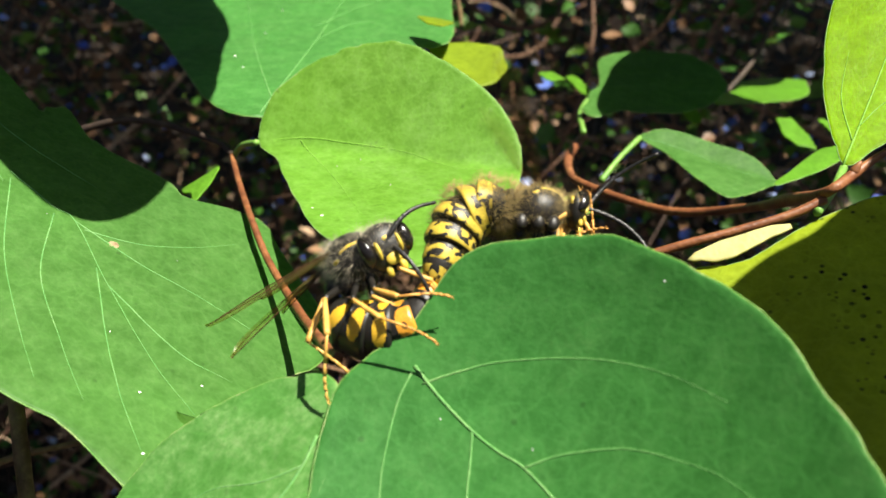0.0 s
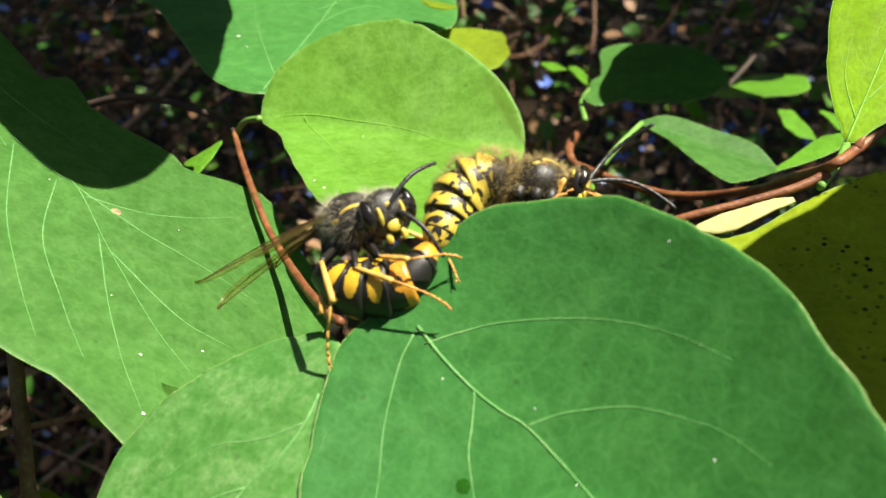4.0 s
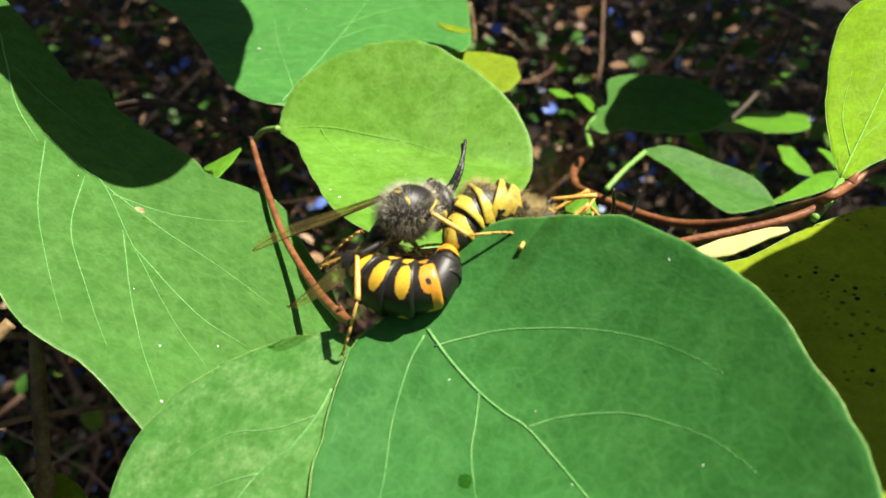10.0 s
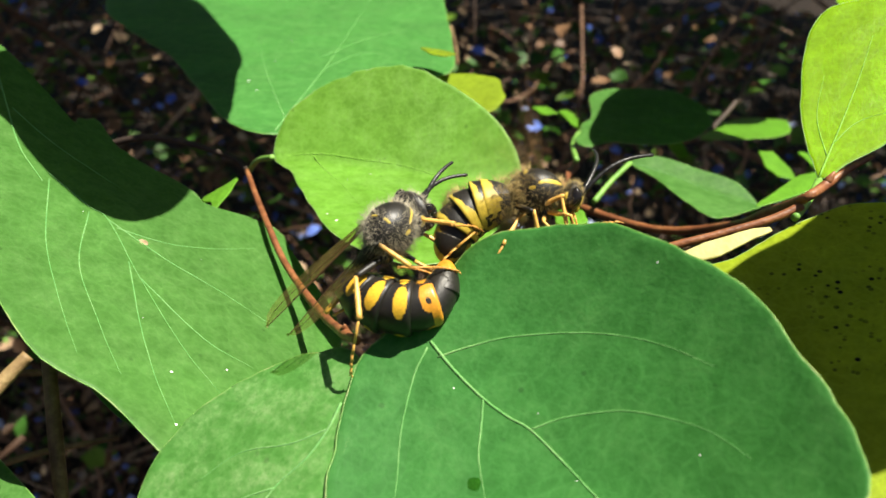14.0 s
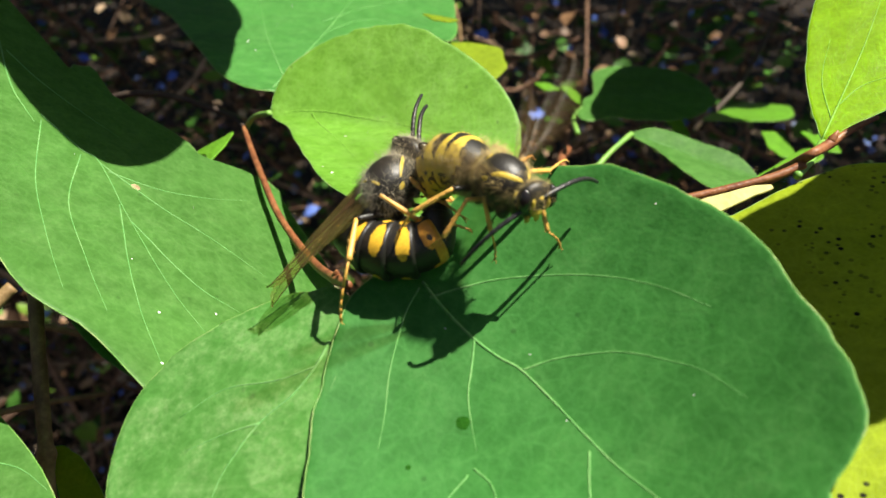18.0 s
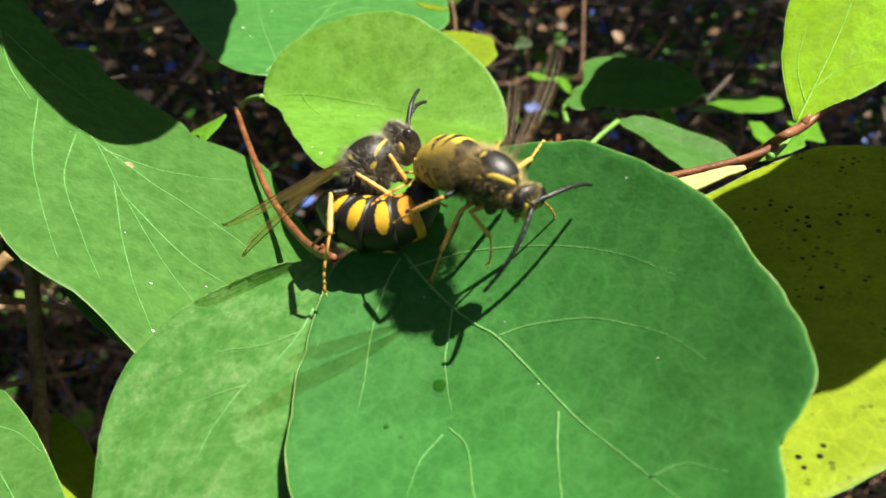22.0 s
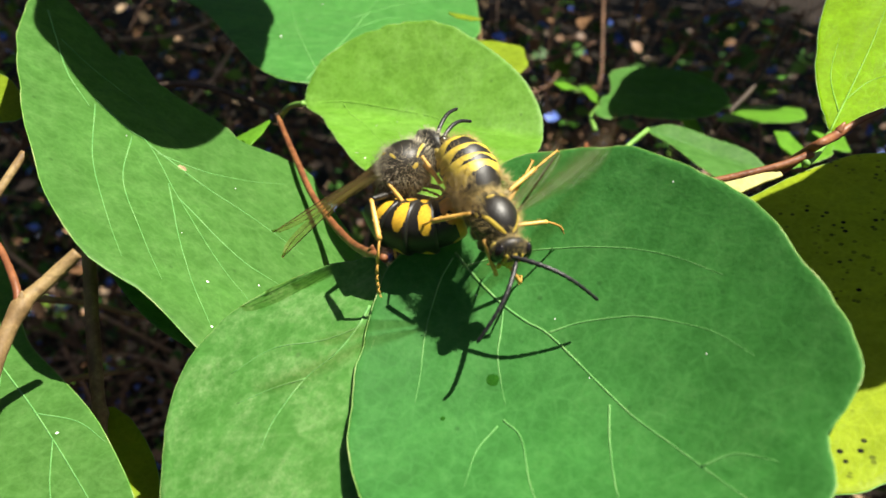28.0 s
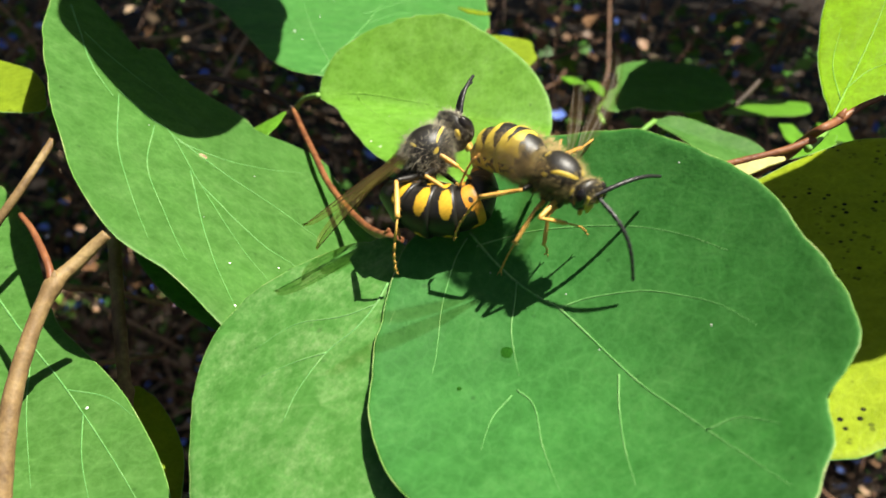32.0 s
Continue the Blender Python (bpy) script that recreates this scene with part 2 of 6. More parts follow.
# ---- leaves ----
def leaf(centre, slope, turn, size, radii, bend, veins, material, label, fold=(), marks=(), thick=0.22):
    """A leaf blade: its centre and slope in the shrub's frame, its turn, half sizes and outline, and the bend of its surface."""
    b, c = slope
    n = Vector((-b, -c, 1)).normalized()
    e1 = Vector((0, 1, 0)).cross(n).normalized()
    e2 = n.cross(e1)
    cs, sn = math.cos(radians(turn)), math.sin(radians(turn))
    u_ax, v_ax = cs * e1 + sn * e2, cs * e2 - sn * e1
    m = BUSH @ Matrix.Translation(Vector(centre) * MM) @ Matrix((u_ax, v_ax, n)).transposed().to_4x4()
    thing = new("leaf")
    thing.matrix_world = m
    tagged(thing, label, "leaf", "leaves of the shrub")
    seed = Vector(centre)
    lines = [spline([(p[0], p[1], 0) for p in line], 6 * (len(line) - 1)) for line in veins]
    segs = [(a, q) for line in lines for a, q in zip(line[::3], line[3::3])]

    def height(u, v):
        z = bend[0] * max(0, bend[1] * u + bend[2] * v + bend[3]) ** 2 if len(bend) == 4 else bend[0] * u * u + bend[1] * u * v + bend[2] * v * v
        if fold:
            k_, u0, v0, u1, v1 = fold
            d = ((u - u0) * (v1 - v0) - (v - v0) * (u1 - u0)) / math.hypot(u1 - u0, v1 - v0)
            z += k_ * (math.sqrt(d * d + 1.0) - 1.0)
        z += 0.16 * noise.noise((Vector((u, v, 0)) + seed) * 0.11) + 0.08 * noise.noise((Vector((u, v, 7)) + seed) * 0.33)
        near = 9.0
        p = Vector((u, v, 0))
        for a, q in segs:
            d = q - a
            near = min(near, (p - a - d * max(0, min(1, (p - a).dot(d) / d.length_squared))).length)
        return z - 0.05 * math.exp(-(near / 1.7) ** 2)

    count, k = 112 if size[0] > 12 else 56, len(radii)
    rings = 26 if size[0] > 12 else 8

    def rim(th):
        s = th / (2 * math.pi) * k
        i, f = int(s) % k, s - int(s)
        p0, p1, p2, p3 = (radii[(i + j) % k] for j in (-1, 0, 1, 2))
        r = 0.5 * (2 * p1 + (p2 - p0) * f + (2 * p0 - 5 * p1 + 4 * p2 - p3) * f * f + (3 * p1 - p0 - 3 * p2 + p3) * f ** 3)
        return r * (1 + 0.012 * noise.noise(seed + Vector((math.cos(th), math.sin(th), 0)) * 9))

    bm = bmesh.new()
    sheets = []
    for side in (0.5, -0.5):
        mid = bm.verts.new(Vector((0, 0, height(0, 0) + side * thick)) * MM)
        loops = []
        for j in range(1, rings + 1):
            f = 0.99 * (j / (rings - 1)) ** 0.8 if j < rings else 1.0
            loop = []
            for i in range(count):
                th = 2 * math.pi * i / count
                u, v = rim(th) * size[0] * math.cos(th) * f, rim(th) * size[1] * math.sin(th) * f
                edge = thick * (1.0 if j < rings else 0.35)
                loop.append(bm.verts.new(Vector((u, v, height(u, v) + side * edge)) * MM))
            loops.append(loop)
        sheets.append((mid, loops))
    for s, (mid, loops) in enumerate(sheets):
        for i in range(count):
            j = (i + 1) % count
            f = [(mid, loops[0][i], loops[0][j])] + [(a[i], q[i], q[j], a[j]) for a, q in zip(loops, loops[1:])]
            for face in f:
                bm.faces.new(face if s == 0 else face[::-1])
    top, under = sheets[0][1][-1], sheets[1][1][-1]
    for i in range(count):
        j = (i + 1) % count
        bm.faces.new((top[i], under[i], under[j], top[j]))
    blade = part("blade", bm, material, thing)
    for n_, line in enumerate(lines):
        w = (0.16 if n_ == 0 else 0.105) * (1.0 if size[0] > 15 else 0.6)
        pts = [Vector((p.x, p.y, height(p.x, p.y) + thick * 0.5 - 0.05 * w)) * MM for p in line]
        part("midrib" if n_ == 0 else "vein", tube(pts, [w * MM * (1 - 0.8 * i / len(pts)) for i in range(len(pts))], 6), VEIN_LIGHT if "light" in material.name or "bright" in material.name else VEIN, thing)
    for u, v, r, name, mat in marks:
        bm_ = bmesh.new()
        ring, top_ = [], Vector((u, v, height(u, v) + thick * 0.5 + 0.05))
        for j in range(9):
            th = 2 * math.pi * j / 9
            q = Vector((u + r * math.cos(th) * (1 + 0.3 * noise.noise(Vector((u, j, v)))), v + r * math.sin(th), 0))
            ring.append(bm_.verts.new(Vector((q.x, q.y, height(q.x, q.y) + thick * 0.5 + 0.01)) * MM))
        mid_ = bm_.verts.new((top_ + Vector((0, 0, r * 0.15))) * MM)
        for j in range(9):
            bm_.faces.new((mid_, ring[j], ring[(j + 1) % 9]))
        part(name, bm_, MARK[mat], thing)
    if size[0] > 12:
        edge = [Vector((rim(th) * size[0] * math.cos(th), rim(th) * size[1] * math.sin(th), 0)) for th in (2 * math.pi * i / count for i in range(count + 1))]
        part("rim", tube([Vector((p.x, p.y, height(p.x, p.y))) * MM for p in edge], [0.075 * MM] * len(edge), 5), RIM, thing)
    return thing


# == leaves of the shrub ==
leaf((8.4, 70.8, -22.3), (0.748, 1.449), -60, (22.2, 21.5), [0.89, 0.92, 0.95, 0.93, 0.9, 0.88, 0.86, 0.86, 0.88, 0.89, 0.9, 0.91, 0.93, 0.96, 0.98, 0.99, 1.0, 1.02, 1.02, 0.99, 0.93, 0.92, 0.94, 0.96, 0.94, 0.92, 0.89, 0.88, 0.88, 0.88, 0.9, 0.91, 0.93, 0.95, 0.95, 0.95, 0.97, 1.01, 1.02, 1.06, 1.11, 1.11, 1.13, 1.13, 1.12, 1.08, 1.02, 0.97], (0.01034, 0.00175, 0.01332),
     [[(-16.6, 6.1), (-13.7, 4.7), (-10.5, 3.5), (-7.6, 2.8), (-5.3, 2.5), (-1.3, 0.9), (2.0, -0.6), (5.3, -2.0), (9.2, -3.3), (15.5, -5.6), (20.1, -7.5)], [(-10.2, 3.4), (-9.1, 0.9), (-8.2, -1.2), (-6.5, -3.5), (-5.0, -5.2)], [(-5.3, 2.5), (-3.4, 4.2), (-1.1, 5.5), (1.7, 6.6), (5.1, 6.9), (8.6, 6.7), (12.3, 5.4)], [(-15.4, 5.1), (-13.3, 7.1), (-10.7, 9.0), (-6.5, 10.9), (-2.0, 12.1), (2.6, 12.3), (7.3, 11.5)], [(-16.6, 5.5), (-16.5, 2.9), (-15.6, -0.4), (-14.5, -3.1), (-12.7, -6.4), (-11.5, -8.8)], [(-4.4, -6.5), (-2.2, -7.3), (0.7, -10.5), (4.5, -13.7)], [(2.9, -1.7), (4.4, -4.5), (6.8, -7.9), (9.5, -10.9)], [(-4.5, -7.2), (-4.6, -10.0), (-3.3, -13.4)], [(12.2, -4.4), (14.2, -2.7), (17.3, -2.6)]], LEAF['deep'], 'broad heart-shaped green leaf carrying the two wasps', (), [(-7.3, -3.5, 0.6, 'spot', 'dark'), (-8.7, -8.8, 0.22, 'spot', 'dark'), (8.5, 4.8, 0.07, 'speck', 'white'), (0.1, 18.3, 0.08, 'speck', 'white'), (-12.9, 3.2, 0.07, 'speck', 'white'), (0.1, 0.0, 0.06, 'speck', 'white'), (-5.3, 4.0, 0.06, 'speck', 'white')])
leaf((-15.6, 72.9, -28.9), (0.594, 1.449), 85, (17.5, 13.0), [0.99, 0.98, 0.98, 0.98, 0.99, 0.99, 0.98, 0.97, 0.95, 0.94, 0.96, 0.99, 1.03, 1.04, 1.03, 0.99, 0.99, 0.97, 0.96, 0.97, 1.0, 0.98, 0.99, 0.96, 0.62, 0.51, 0.44, 0.42, 0.41, 0.42, 0.44, 0.47, 0.55, 0.73, 1.12, 1.24, 1.17, 1.11, 1.05, 1.01], (0.0, 0.0, 0.0),
     [[(10.3, -9.2), (8.4, -7.5), (6.6, -5.1), (5.3, -1.8), (2.5, 1.6), (-0.2, 3.5)], [(8.4, -7.5), (8.7, -3.9), (10.1, 0.5), (9.2, 4.8)], [(5.3, -1.8), (5.7, 1.1), (5.7, 4.7)]], LEAF['dusty'], 'broad green leaf overlapping under its neighbour, pale rim', (), [])
leaf((-39.8, 111.7, 3.2), (-0.66, 0.6), -33, (39.4, 22.0), [0.8, 0.79, 0.79, 0.8, 0.83, 0.88, 0.95, 1.02, 1.06, 1.05, 1.0, 0.99, 0.98, 0.57, 0.54, 0.49, 0.45, 0.41, 0.39, 0.38, 0.39, 0.4, 0.54, 0.52, 0.51, 0.51, 0.99, 0.94, 0.89, 0.86, 0.84, 0.83, 0.83, 0.83, 0.84, 0.86, 0.9, 0.95, 1.01, 1.08, 1.14, 1.13, 1.08, 1.1, 1.15, 1.0, 0.9, 0.84], (0.0, 0.0, 0.0),
     [[(-26.7, -8.7), (-11.0, -11.0), (-3.4, -10.5)], [(-5.3, -9.1), (0.6, -6.3), (2.9, -4.7), (13.5, -5.0), (24.3, -4.8), (31.6, -3.5)], [(2.9, -4.7), (9.9, 0.1), (15.4, 5.2), (21.0, 9.6)], [(13.5, -5.0), (23.3, -1.6), (28.0, 2.6)], [(1.8, -6.7), (11.5, -11.5), (20.4, -12.8), (28.4, -13.4)], [(10.6, -5.2), (20.1, -8.0), (28.4, -9.8), (35.5, -10.6)], [(-4.1, -9.5), (8.1, -14.0), (17.3, -15.8), (25.4, -16.8)], [(-19.0, -9.2), (-10.9, -5.4), (-3.7, 0.4)], [(4.4, -4.2), (6.6, 1.5), (6.6, 8.7), (5.6, 15.3)]], LEAF['green'], 'large green leaf with a round leaf shadow and nibbled rim', (), [(28.2, -7.8, 0.14, 'speck', 'white'), (28.2, -1.1, 0.12, 'speck', 'white'), (35.2, -10.5, 0.15, 'speck', 'white'), (6.7, -1.7, 0.6, 'spot', 'brown'), (1.9, -7.5, 0.07, 'speck', 'white'), (20.1, -7.5, 0.08, 'speck', 'white'), (9.3, 5.0, 0.06, 'speck', 'white')])
leaf((-9.3, 134.2, 15.1), (0.1, 1.35), -80, (34.3, 17.7), [0.98, 0.94, 0.91, 0.89, 0.88, 0.88, 0.88, 0.89, 0.92, 0.95, 0.99, 0.96, 0.87, 0.75, 0.66, 0.58, 0.53, 0.49, 0.45, 0.43, 0.41, 0.39, 0.38, 0.38, 0.38, 0.38, 0.4, 0.42, 0.44, 0.48, 0.54, 0.61, 0.7, 0.83, 0.93, 0.98, 0.86, 0.84, 0.84, 0.85, 0.87, 0.91, 0.95, 0.97, 0.98, 1.0, 1.01, 1.0], (0.0, 0.0, 0.0),
     [[(-4.8, -17.7), (-3.5, -11.3), (-0.7, -5.1), (3.4, 2.5), (8.3, 8.0), (9.7, 14.2)], [(-3.2, -11.4), (7.4, -8.5), (20.0, -6.3)]], LEAF['lime'], 'sunlit light-green oval leaf with a curved midrib', (0.50, -4.9, -17.7, 9.8, 15.0), [(19.9, -10.8, 0.2, 'speck', 'white'), (17.5, -11.7, 0.13, 'speck', 'white'), (3.2, -4.1, 0.11, 'speck', 'white'), (5.1, -7.5, 0.1, 'speck', 'white'), (12.3, -1.5, 0.09, 'speck', 'white')])
leaf((-51.1, 254.4, 88.3), (0.0, 0.6), -80, (139.9, 44.7), [0.97, 0.85, 0.84, 0.9, 1.04, 1.02, 1.0, 1.01, 0.97, 0.96, 0.99, 1.06, 1.08, 0.98, 0.93, 0.91, 0.93, 0.99, 1.01, 0.95, 0.93, 0.95, 1.01, 0.99, 0.94, 0.92, 0.89, 0.82, 0.78, 0.77, 0.83, 0.93], (0.0, 0.0, 0.0),
     [[(135.0, -0.4), (97.4, 9.6), (58.0, 18.9), (-10.5, 34.0)], [(97.4, 9.6), (86.5, 18.7), (95.7, 28.4)], [(127.7, 1.2), (99.8, -1.5), (66.1, -2.9)], [(88.9, 9.3), (68.3, 25.0), (67.8, 35.1)]], LEAF['lime2'], 'large green leaf partly shaded, behind an oval leaf', (), [(106.6, -4.6, 0.3, 'speck', 'white'), (92.6, 0.5, 0.15, 'speck', 'white'), (76.2, 3.9, 0.15, 'speck', 'white'), (112.9, -3.2, 0.15, 'speck', 'white')])
leaf((32.7, 83.3, -13.1), (0.35, 1.0), 71, (23.3, 17.0), [0.85, 0.79, 0.76, 0.8, 0.93, 1.05, 1.03, 0.99, 0.92, 0.88, 0.87, 0.88, 0.93, 0.96, 1.03, 1.01, 0.97, 0.92, 0.89, 0.86, 0.82, 0.81, 0.82, 0.87, 0.91, 0.97, 1.08, 1.15, 1.28, 1.19, 1.08, 0.94], (0.0, 0.0, 0.0),
     [], LEAF['spotted'], 'shaded yellowing leaf sprinkled with black specks', (), [])
leaf((28.5, 96.3, 0.4), (0.3, 1.6), 26, (6.2, 2.9), [0.0, 0.0, 0.0, 0.0, 0.0, 0.0, 0.0, 0.0, 1.15, 0.88, 0.75, 0.64, 0.59, 0.54, 0.54, 0.6, 0.74, 1.08, 0.0, 0.0], (0.0, 0.0, 0.0),
     [], LEAF['pale'], 'pale sunlit curled lip of a yellowing leaf', (), [])
# unseen leaves added up-sun, outlined from the shadows wanted on leaves below
leaf((-25.5, 89.1, 63.5), (-0.45, 0.9), -42, (21.4, 15.8), [0.92, 0.84, 0.78, 0.76, 0.77, 0.82, 0.93, 0.99, 1.0, 1.07, 1.04, 1.05, 1.11, 1.0, 0.96, 0.96, 0.94, 0.97, 0.99, 0.95, 0.96, 0.96, 0.87, 0.9, 0.94, 1.0, 1.05, 1.02], (0.0, 0.0, 0.0),
     [], LEAF['green'], 'unseen green leaf high on the shrub, added to shade one below', (), [])
leaf((-36.3, 153.4, 105.9), (0.0, 0.8), -68, (69.7, 15.4), [0.87, 0.78, 0.73, 0.71, 0.74, 0.82, 0.88, 0.91, 0.97, 1.1, 1.02, 0.96, 0.95, 1.0, 0.92, 0.85, 0.83, 0.85, 0.92, 1.04, 0.98, 0.97, 1.0, 1.11, 1.08, 1.07, 1.11, 0.95], (0.0, 0.0, 0.0),
     [], LEAF['green'], 'unseen green leaf high on the shrub, added to shade one below', (), [])
# unseen too; yellow tissue passes yellow light down to the spotted leaf
leaf((59.9, 60.4, 37.3), (0.0, 0.8), 62, (24.2, 13.8), [0.91, 0.83, 0.83, 0.9, 0.66, 0.63, 0.68, 0.85, 0.98, 0.93, 0.88, 0.89, 0.87, 0.9, 0.99, 1.01, 1.0, 0.96, 0.96, 1.0, 1.01, 0.96, 0.96, 0.99, 0.91, 0.89, 0.91, 0.98], (0.0, 0.0, 0.0),
     [], LEAF['yellow'], 'unseen green leaf high on the shrub, added to shade one below', (), [])
leaf((-51.0, 89.4, -29.5), (0, 0.8), -57, (42.8, 11.1), [0.81, 0.8, 0.86, 0.99, 1.08, 0.98, 0.76, 0.63, 0.74, 1.01, 1.14, 0.94, 0.85, 0.79, 0.75, 0.77, 0.84, 0.95, 0.94, 1.01, 1.07, 0.89, 0.81, 0.79], (0, 0, 0),
     [[(-26.5, 0.1), (-8.7, 2.7), (5.0, 5.2), (16.4, 6.8), (26.0, 7.7)], [(-4.6, 3.7), (6.6, 0.9), (17.2, -0.7)], [(5.0, 5.2), (7.9, 8.5), (11.9, 10.2)], [(9.4, 5.8), (15.8, 4.2), (23.4, 3.4)]], LEAF['green'], 'large green leaf with a white speck beside a twig', (), [(8.6, 6.4, 0.16, 'speck', 'white'), (-4.6, 3.7, 0.09, 'speck', 'white')])
leaf((3.0, 176.5, 36.7), (0, 1.0), -73, (9.2, 7.4), [0.91, 0.9, 0.87, 0.94, 0.93, 1.08, 0.86, 0.82, 0.81, 0.94, 1.07, 0.87, 0.84, 0.9, 0.9, 1.07], (0, 0, 0),
     [], LEAF['yellow'], 'small sunlit yellow-green leaf behind a larger leaf', (), [])
leaf((49.7, 108.8, 21.1), (0.5, 1.8), 43, (16.1, 9.0), [0.95, 1.01, 1.01, 1.07, 1.13, 1.08, 0.97, 0.89, 0.84, 0.84, 0.84, 0.87, 0.93, 1.0, 0.81, 0.72, 0.68, 0.67, 0.69, 0.75, 0.86, 0.95, 1.01, 1.0, 0.98, 0.99, 0.93, 0.92], (0.0, 0.0, 0.0),
     [[(-15.9, 2.4), (-8.5, 1.9), (0.3, 1.4), (8.5, 1.3)], [(-10.4, 2.1), (-6.1, -0.0), (-3.2, -3.8)], [(-12.3, 2.3), (-6.5, 4.7), (0.2, 5.4)]], LEAF['bright'], 'bright yellow-green upright leaf lit from behind', (), [])
leaf((42.7, 157.7, 15.0), (0, 1.0), -49, (13.7, 8.4), [0.65, 0.67, 0.74, 0.9, 0.89, 0.87, 0.79, 0.71, 0.69, 0.72, 0.81, 0.91, 0.98, 1.03, 0.67, 0.61, 0.59, 0.63, 0.73, 0.89, 1.14, 0.9, 0.76, 0.68], (0, 0, 0),
     [[(-13.7, -2.1), (-6.1, 0.9), (2.2, 2.6), (8.0, 5.6)]], LEAF['green'], 'green leaf folded along its midrib on a reddish twig', (0.3, -13.72, -2.09, 8.0, 5.63), [])
leaf((42.4, 206.5, 40.2), (-0.0, 0.7), 54, (22.7, 15.5), [0.98, 0.98, 0.96, 0.97, 1.0, 1.01, 1.05, 1.07, 1.04, 0.91, 0.76, 0.68, 0.63, 0.61, 0.61, 0.71, 0.75, 0.8, 0.95, 0.99, 0.96, 0.73, 0.72, 0.74, 0.76, 0.78, 0.83, 0.88, 0.91, 0.96, 0.99, 0.99, 1.01, 1.01, 0.96, 0.95, 0.95, 0.94, 0.93, 0.94], (0.0, 0.0, 0.0),
     [], LEAF['green'], 'half-shaded green leaf with a nibbled margin', (), [])
leaf((29.7, 219.7, 42.6), (0.2, 0.8), -79, (7.1, 1.3), [0.98, 0.95, 1.03, 1.04, 0.98, 1.09, 1.08, 0.88, 0.84, 0.95, 1.13, 0.93, 0.9, 1.04, 0.96, 0.89], (0, 0, 0),
     [], LEAF['young'], 'small young green leaf on a thin twig', (), [])
leaf((38.0, 215.4, 39.9), (0, 0.5), -33, (5.7, 4.1), [0.84, 0.85, 0.69, 0.67, 0.77, 0.75, 0.72, 0.8, 0.71, 0.65, 0.7, 0.92, 0.85, 0.75, 0.68, 0.69], (0, 0, 0),
     [], LEAF['young'], 'small young green leaf on a thin twig', (), [])
leaf((23.6, 224.9, 45.9), (0, 0.6), -63, (3.9, 2.2), [0.81, 0.9, 1.15, 0.94, 0.91, 1.03, 1.04, 0.88, 0.87, 1.02, 1.09, 0.91, 0.89, 1.04, 1.08, 0.86], (0, 0, 0),
     [], LEAF['young'], 'small young green leaf on a thin twig', (), [])
leaf((59.8, 241.9, 43.2), (0, 1.0), -83, (8.3, 2.7), [0.96, 1.04, 1.06, 0.84, 0.79, 0.86, 1.12, 1.01, 0.87, 0.88, 1.05, 1.02, 0.84, 0.83, 0.96, 1.03], (0, 0, 0),
     [], LEAF['young'], 'small young green leaf on a thin twig', (), [])
leaf((82.0, 247.4, 48.5), (0, 0.4), 58, (29.0, 11.2), [0.84, 0.84, 0.88, 0.85, 0.82, 0.77, 0.85, 1.07, 0.84, 0.78, 0.77, 0.89, 0.92, 0.83, 0.81, 0.92], (0, 0, 0),
     [], LEAF['young'], 'small young green leaf on a thin twig', (), [])
leaf((71.0, 197.9, 28.7), (0, 1.0), -74, (6.3, 2.7), [0.87, 1.08, 0.9, 0.87, 0.8, 0.86, 1.09, 0.9, 0.88, 0.98, 0.84, 0.84, 1.0, 0.89, 0.94, 0.83], (0, 0, 0),
     [], LEAF['young'], 'small young green leaf on a thin twig', (), [])
leaf((76.1, 187.0, 27.6), (0, 0.8), -84, (5.9, 4.0), [0.88, 0.93, 0.69, 0.63, 0.66, 0.85, 1.24, 0.69, 0.54, 0.5, 1.05, 0.77, 0.69, 0.73, 0.92, 0.84], (0, 0, 0),
     [], LEAF['young'], 'small young green leaf on a thin twig', (), [])
leaf((56.1, 149.5, 15.2), (0, 0.7), 43, (13.3, 2.3), [0.67, 0.78, 0.78, 0.92, 0.75, 0.63, 0.62, 0.82, 0.82, 0.69, 0.69, 0.71, 0.81, 0.91, 0.68, 0.62], (0, 0, 0),
     [], LEAF['young'], 'small young green leaf on a thin twig', (), [])
leaf((14.8, 119.6, 5.1), (0, 1.0), 18, (2.5, 2.1), [0.85, 0.95, 0.87, 0.94, 0.87, 0.9, 0.97, 0.83, 0.84, 1.01, 0.95, 0.82, 0.82, 0.98, 1.06, 0.87], (0, 0, 0),
     [], LEAF['young'], 'small young green leaf on a thin twig', (), [])
leaf((-33.3, 128.2, 7.8), (0.5, 1.0), 37, (4.0, 2.6), [0.96, 0.65, 0.55, 0.55, 0.63, 0.92, 0.69, 0.47, 0.44, 0.56, 0.99, 0.72, 0.6, 0.56, 0.57, 0.68], (0, 0, 0),
     [], LEAF['young'], 'small young green leaf on a thin twig', (), [])
leaf((-70.8, 119.4, 9.2), (0, 1.0), -42, (13.9, 6.6), [0.74, 0.84, 0.79, 0.84, 0.85, 0.71, 0.66, 0.73, 0.99, 0.76, 0.7, 0.75, 0.97, 0.78, 0.71, 0.67], (0, 0, 0),
     [], LEAF['yellow'], 'sunlit yellow-green leaf behind a large leaf', (), [])
leaf((-37.4, 101.1, -17.2), (-0.3, 0.8), -36, (12.0, 2.8), [0.85, 0.9, 0.95, 0.92, 0.93, 0.81, 0.81, 0.89, 0.91, 0.8, 0.82, 1.0, 0.98, 0.91, 0.81, 0.79], (0, 0, 0),
     [], LEAF['green'], 'shaded green leaf beneath a large leaf', (), [])
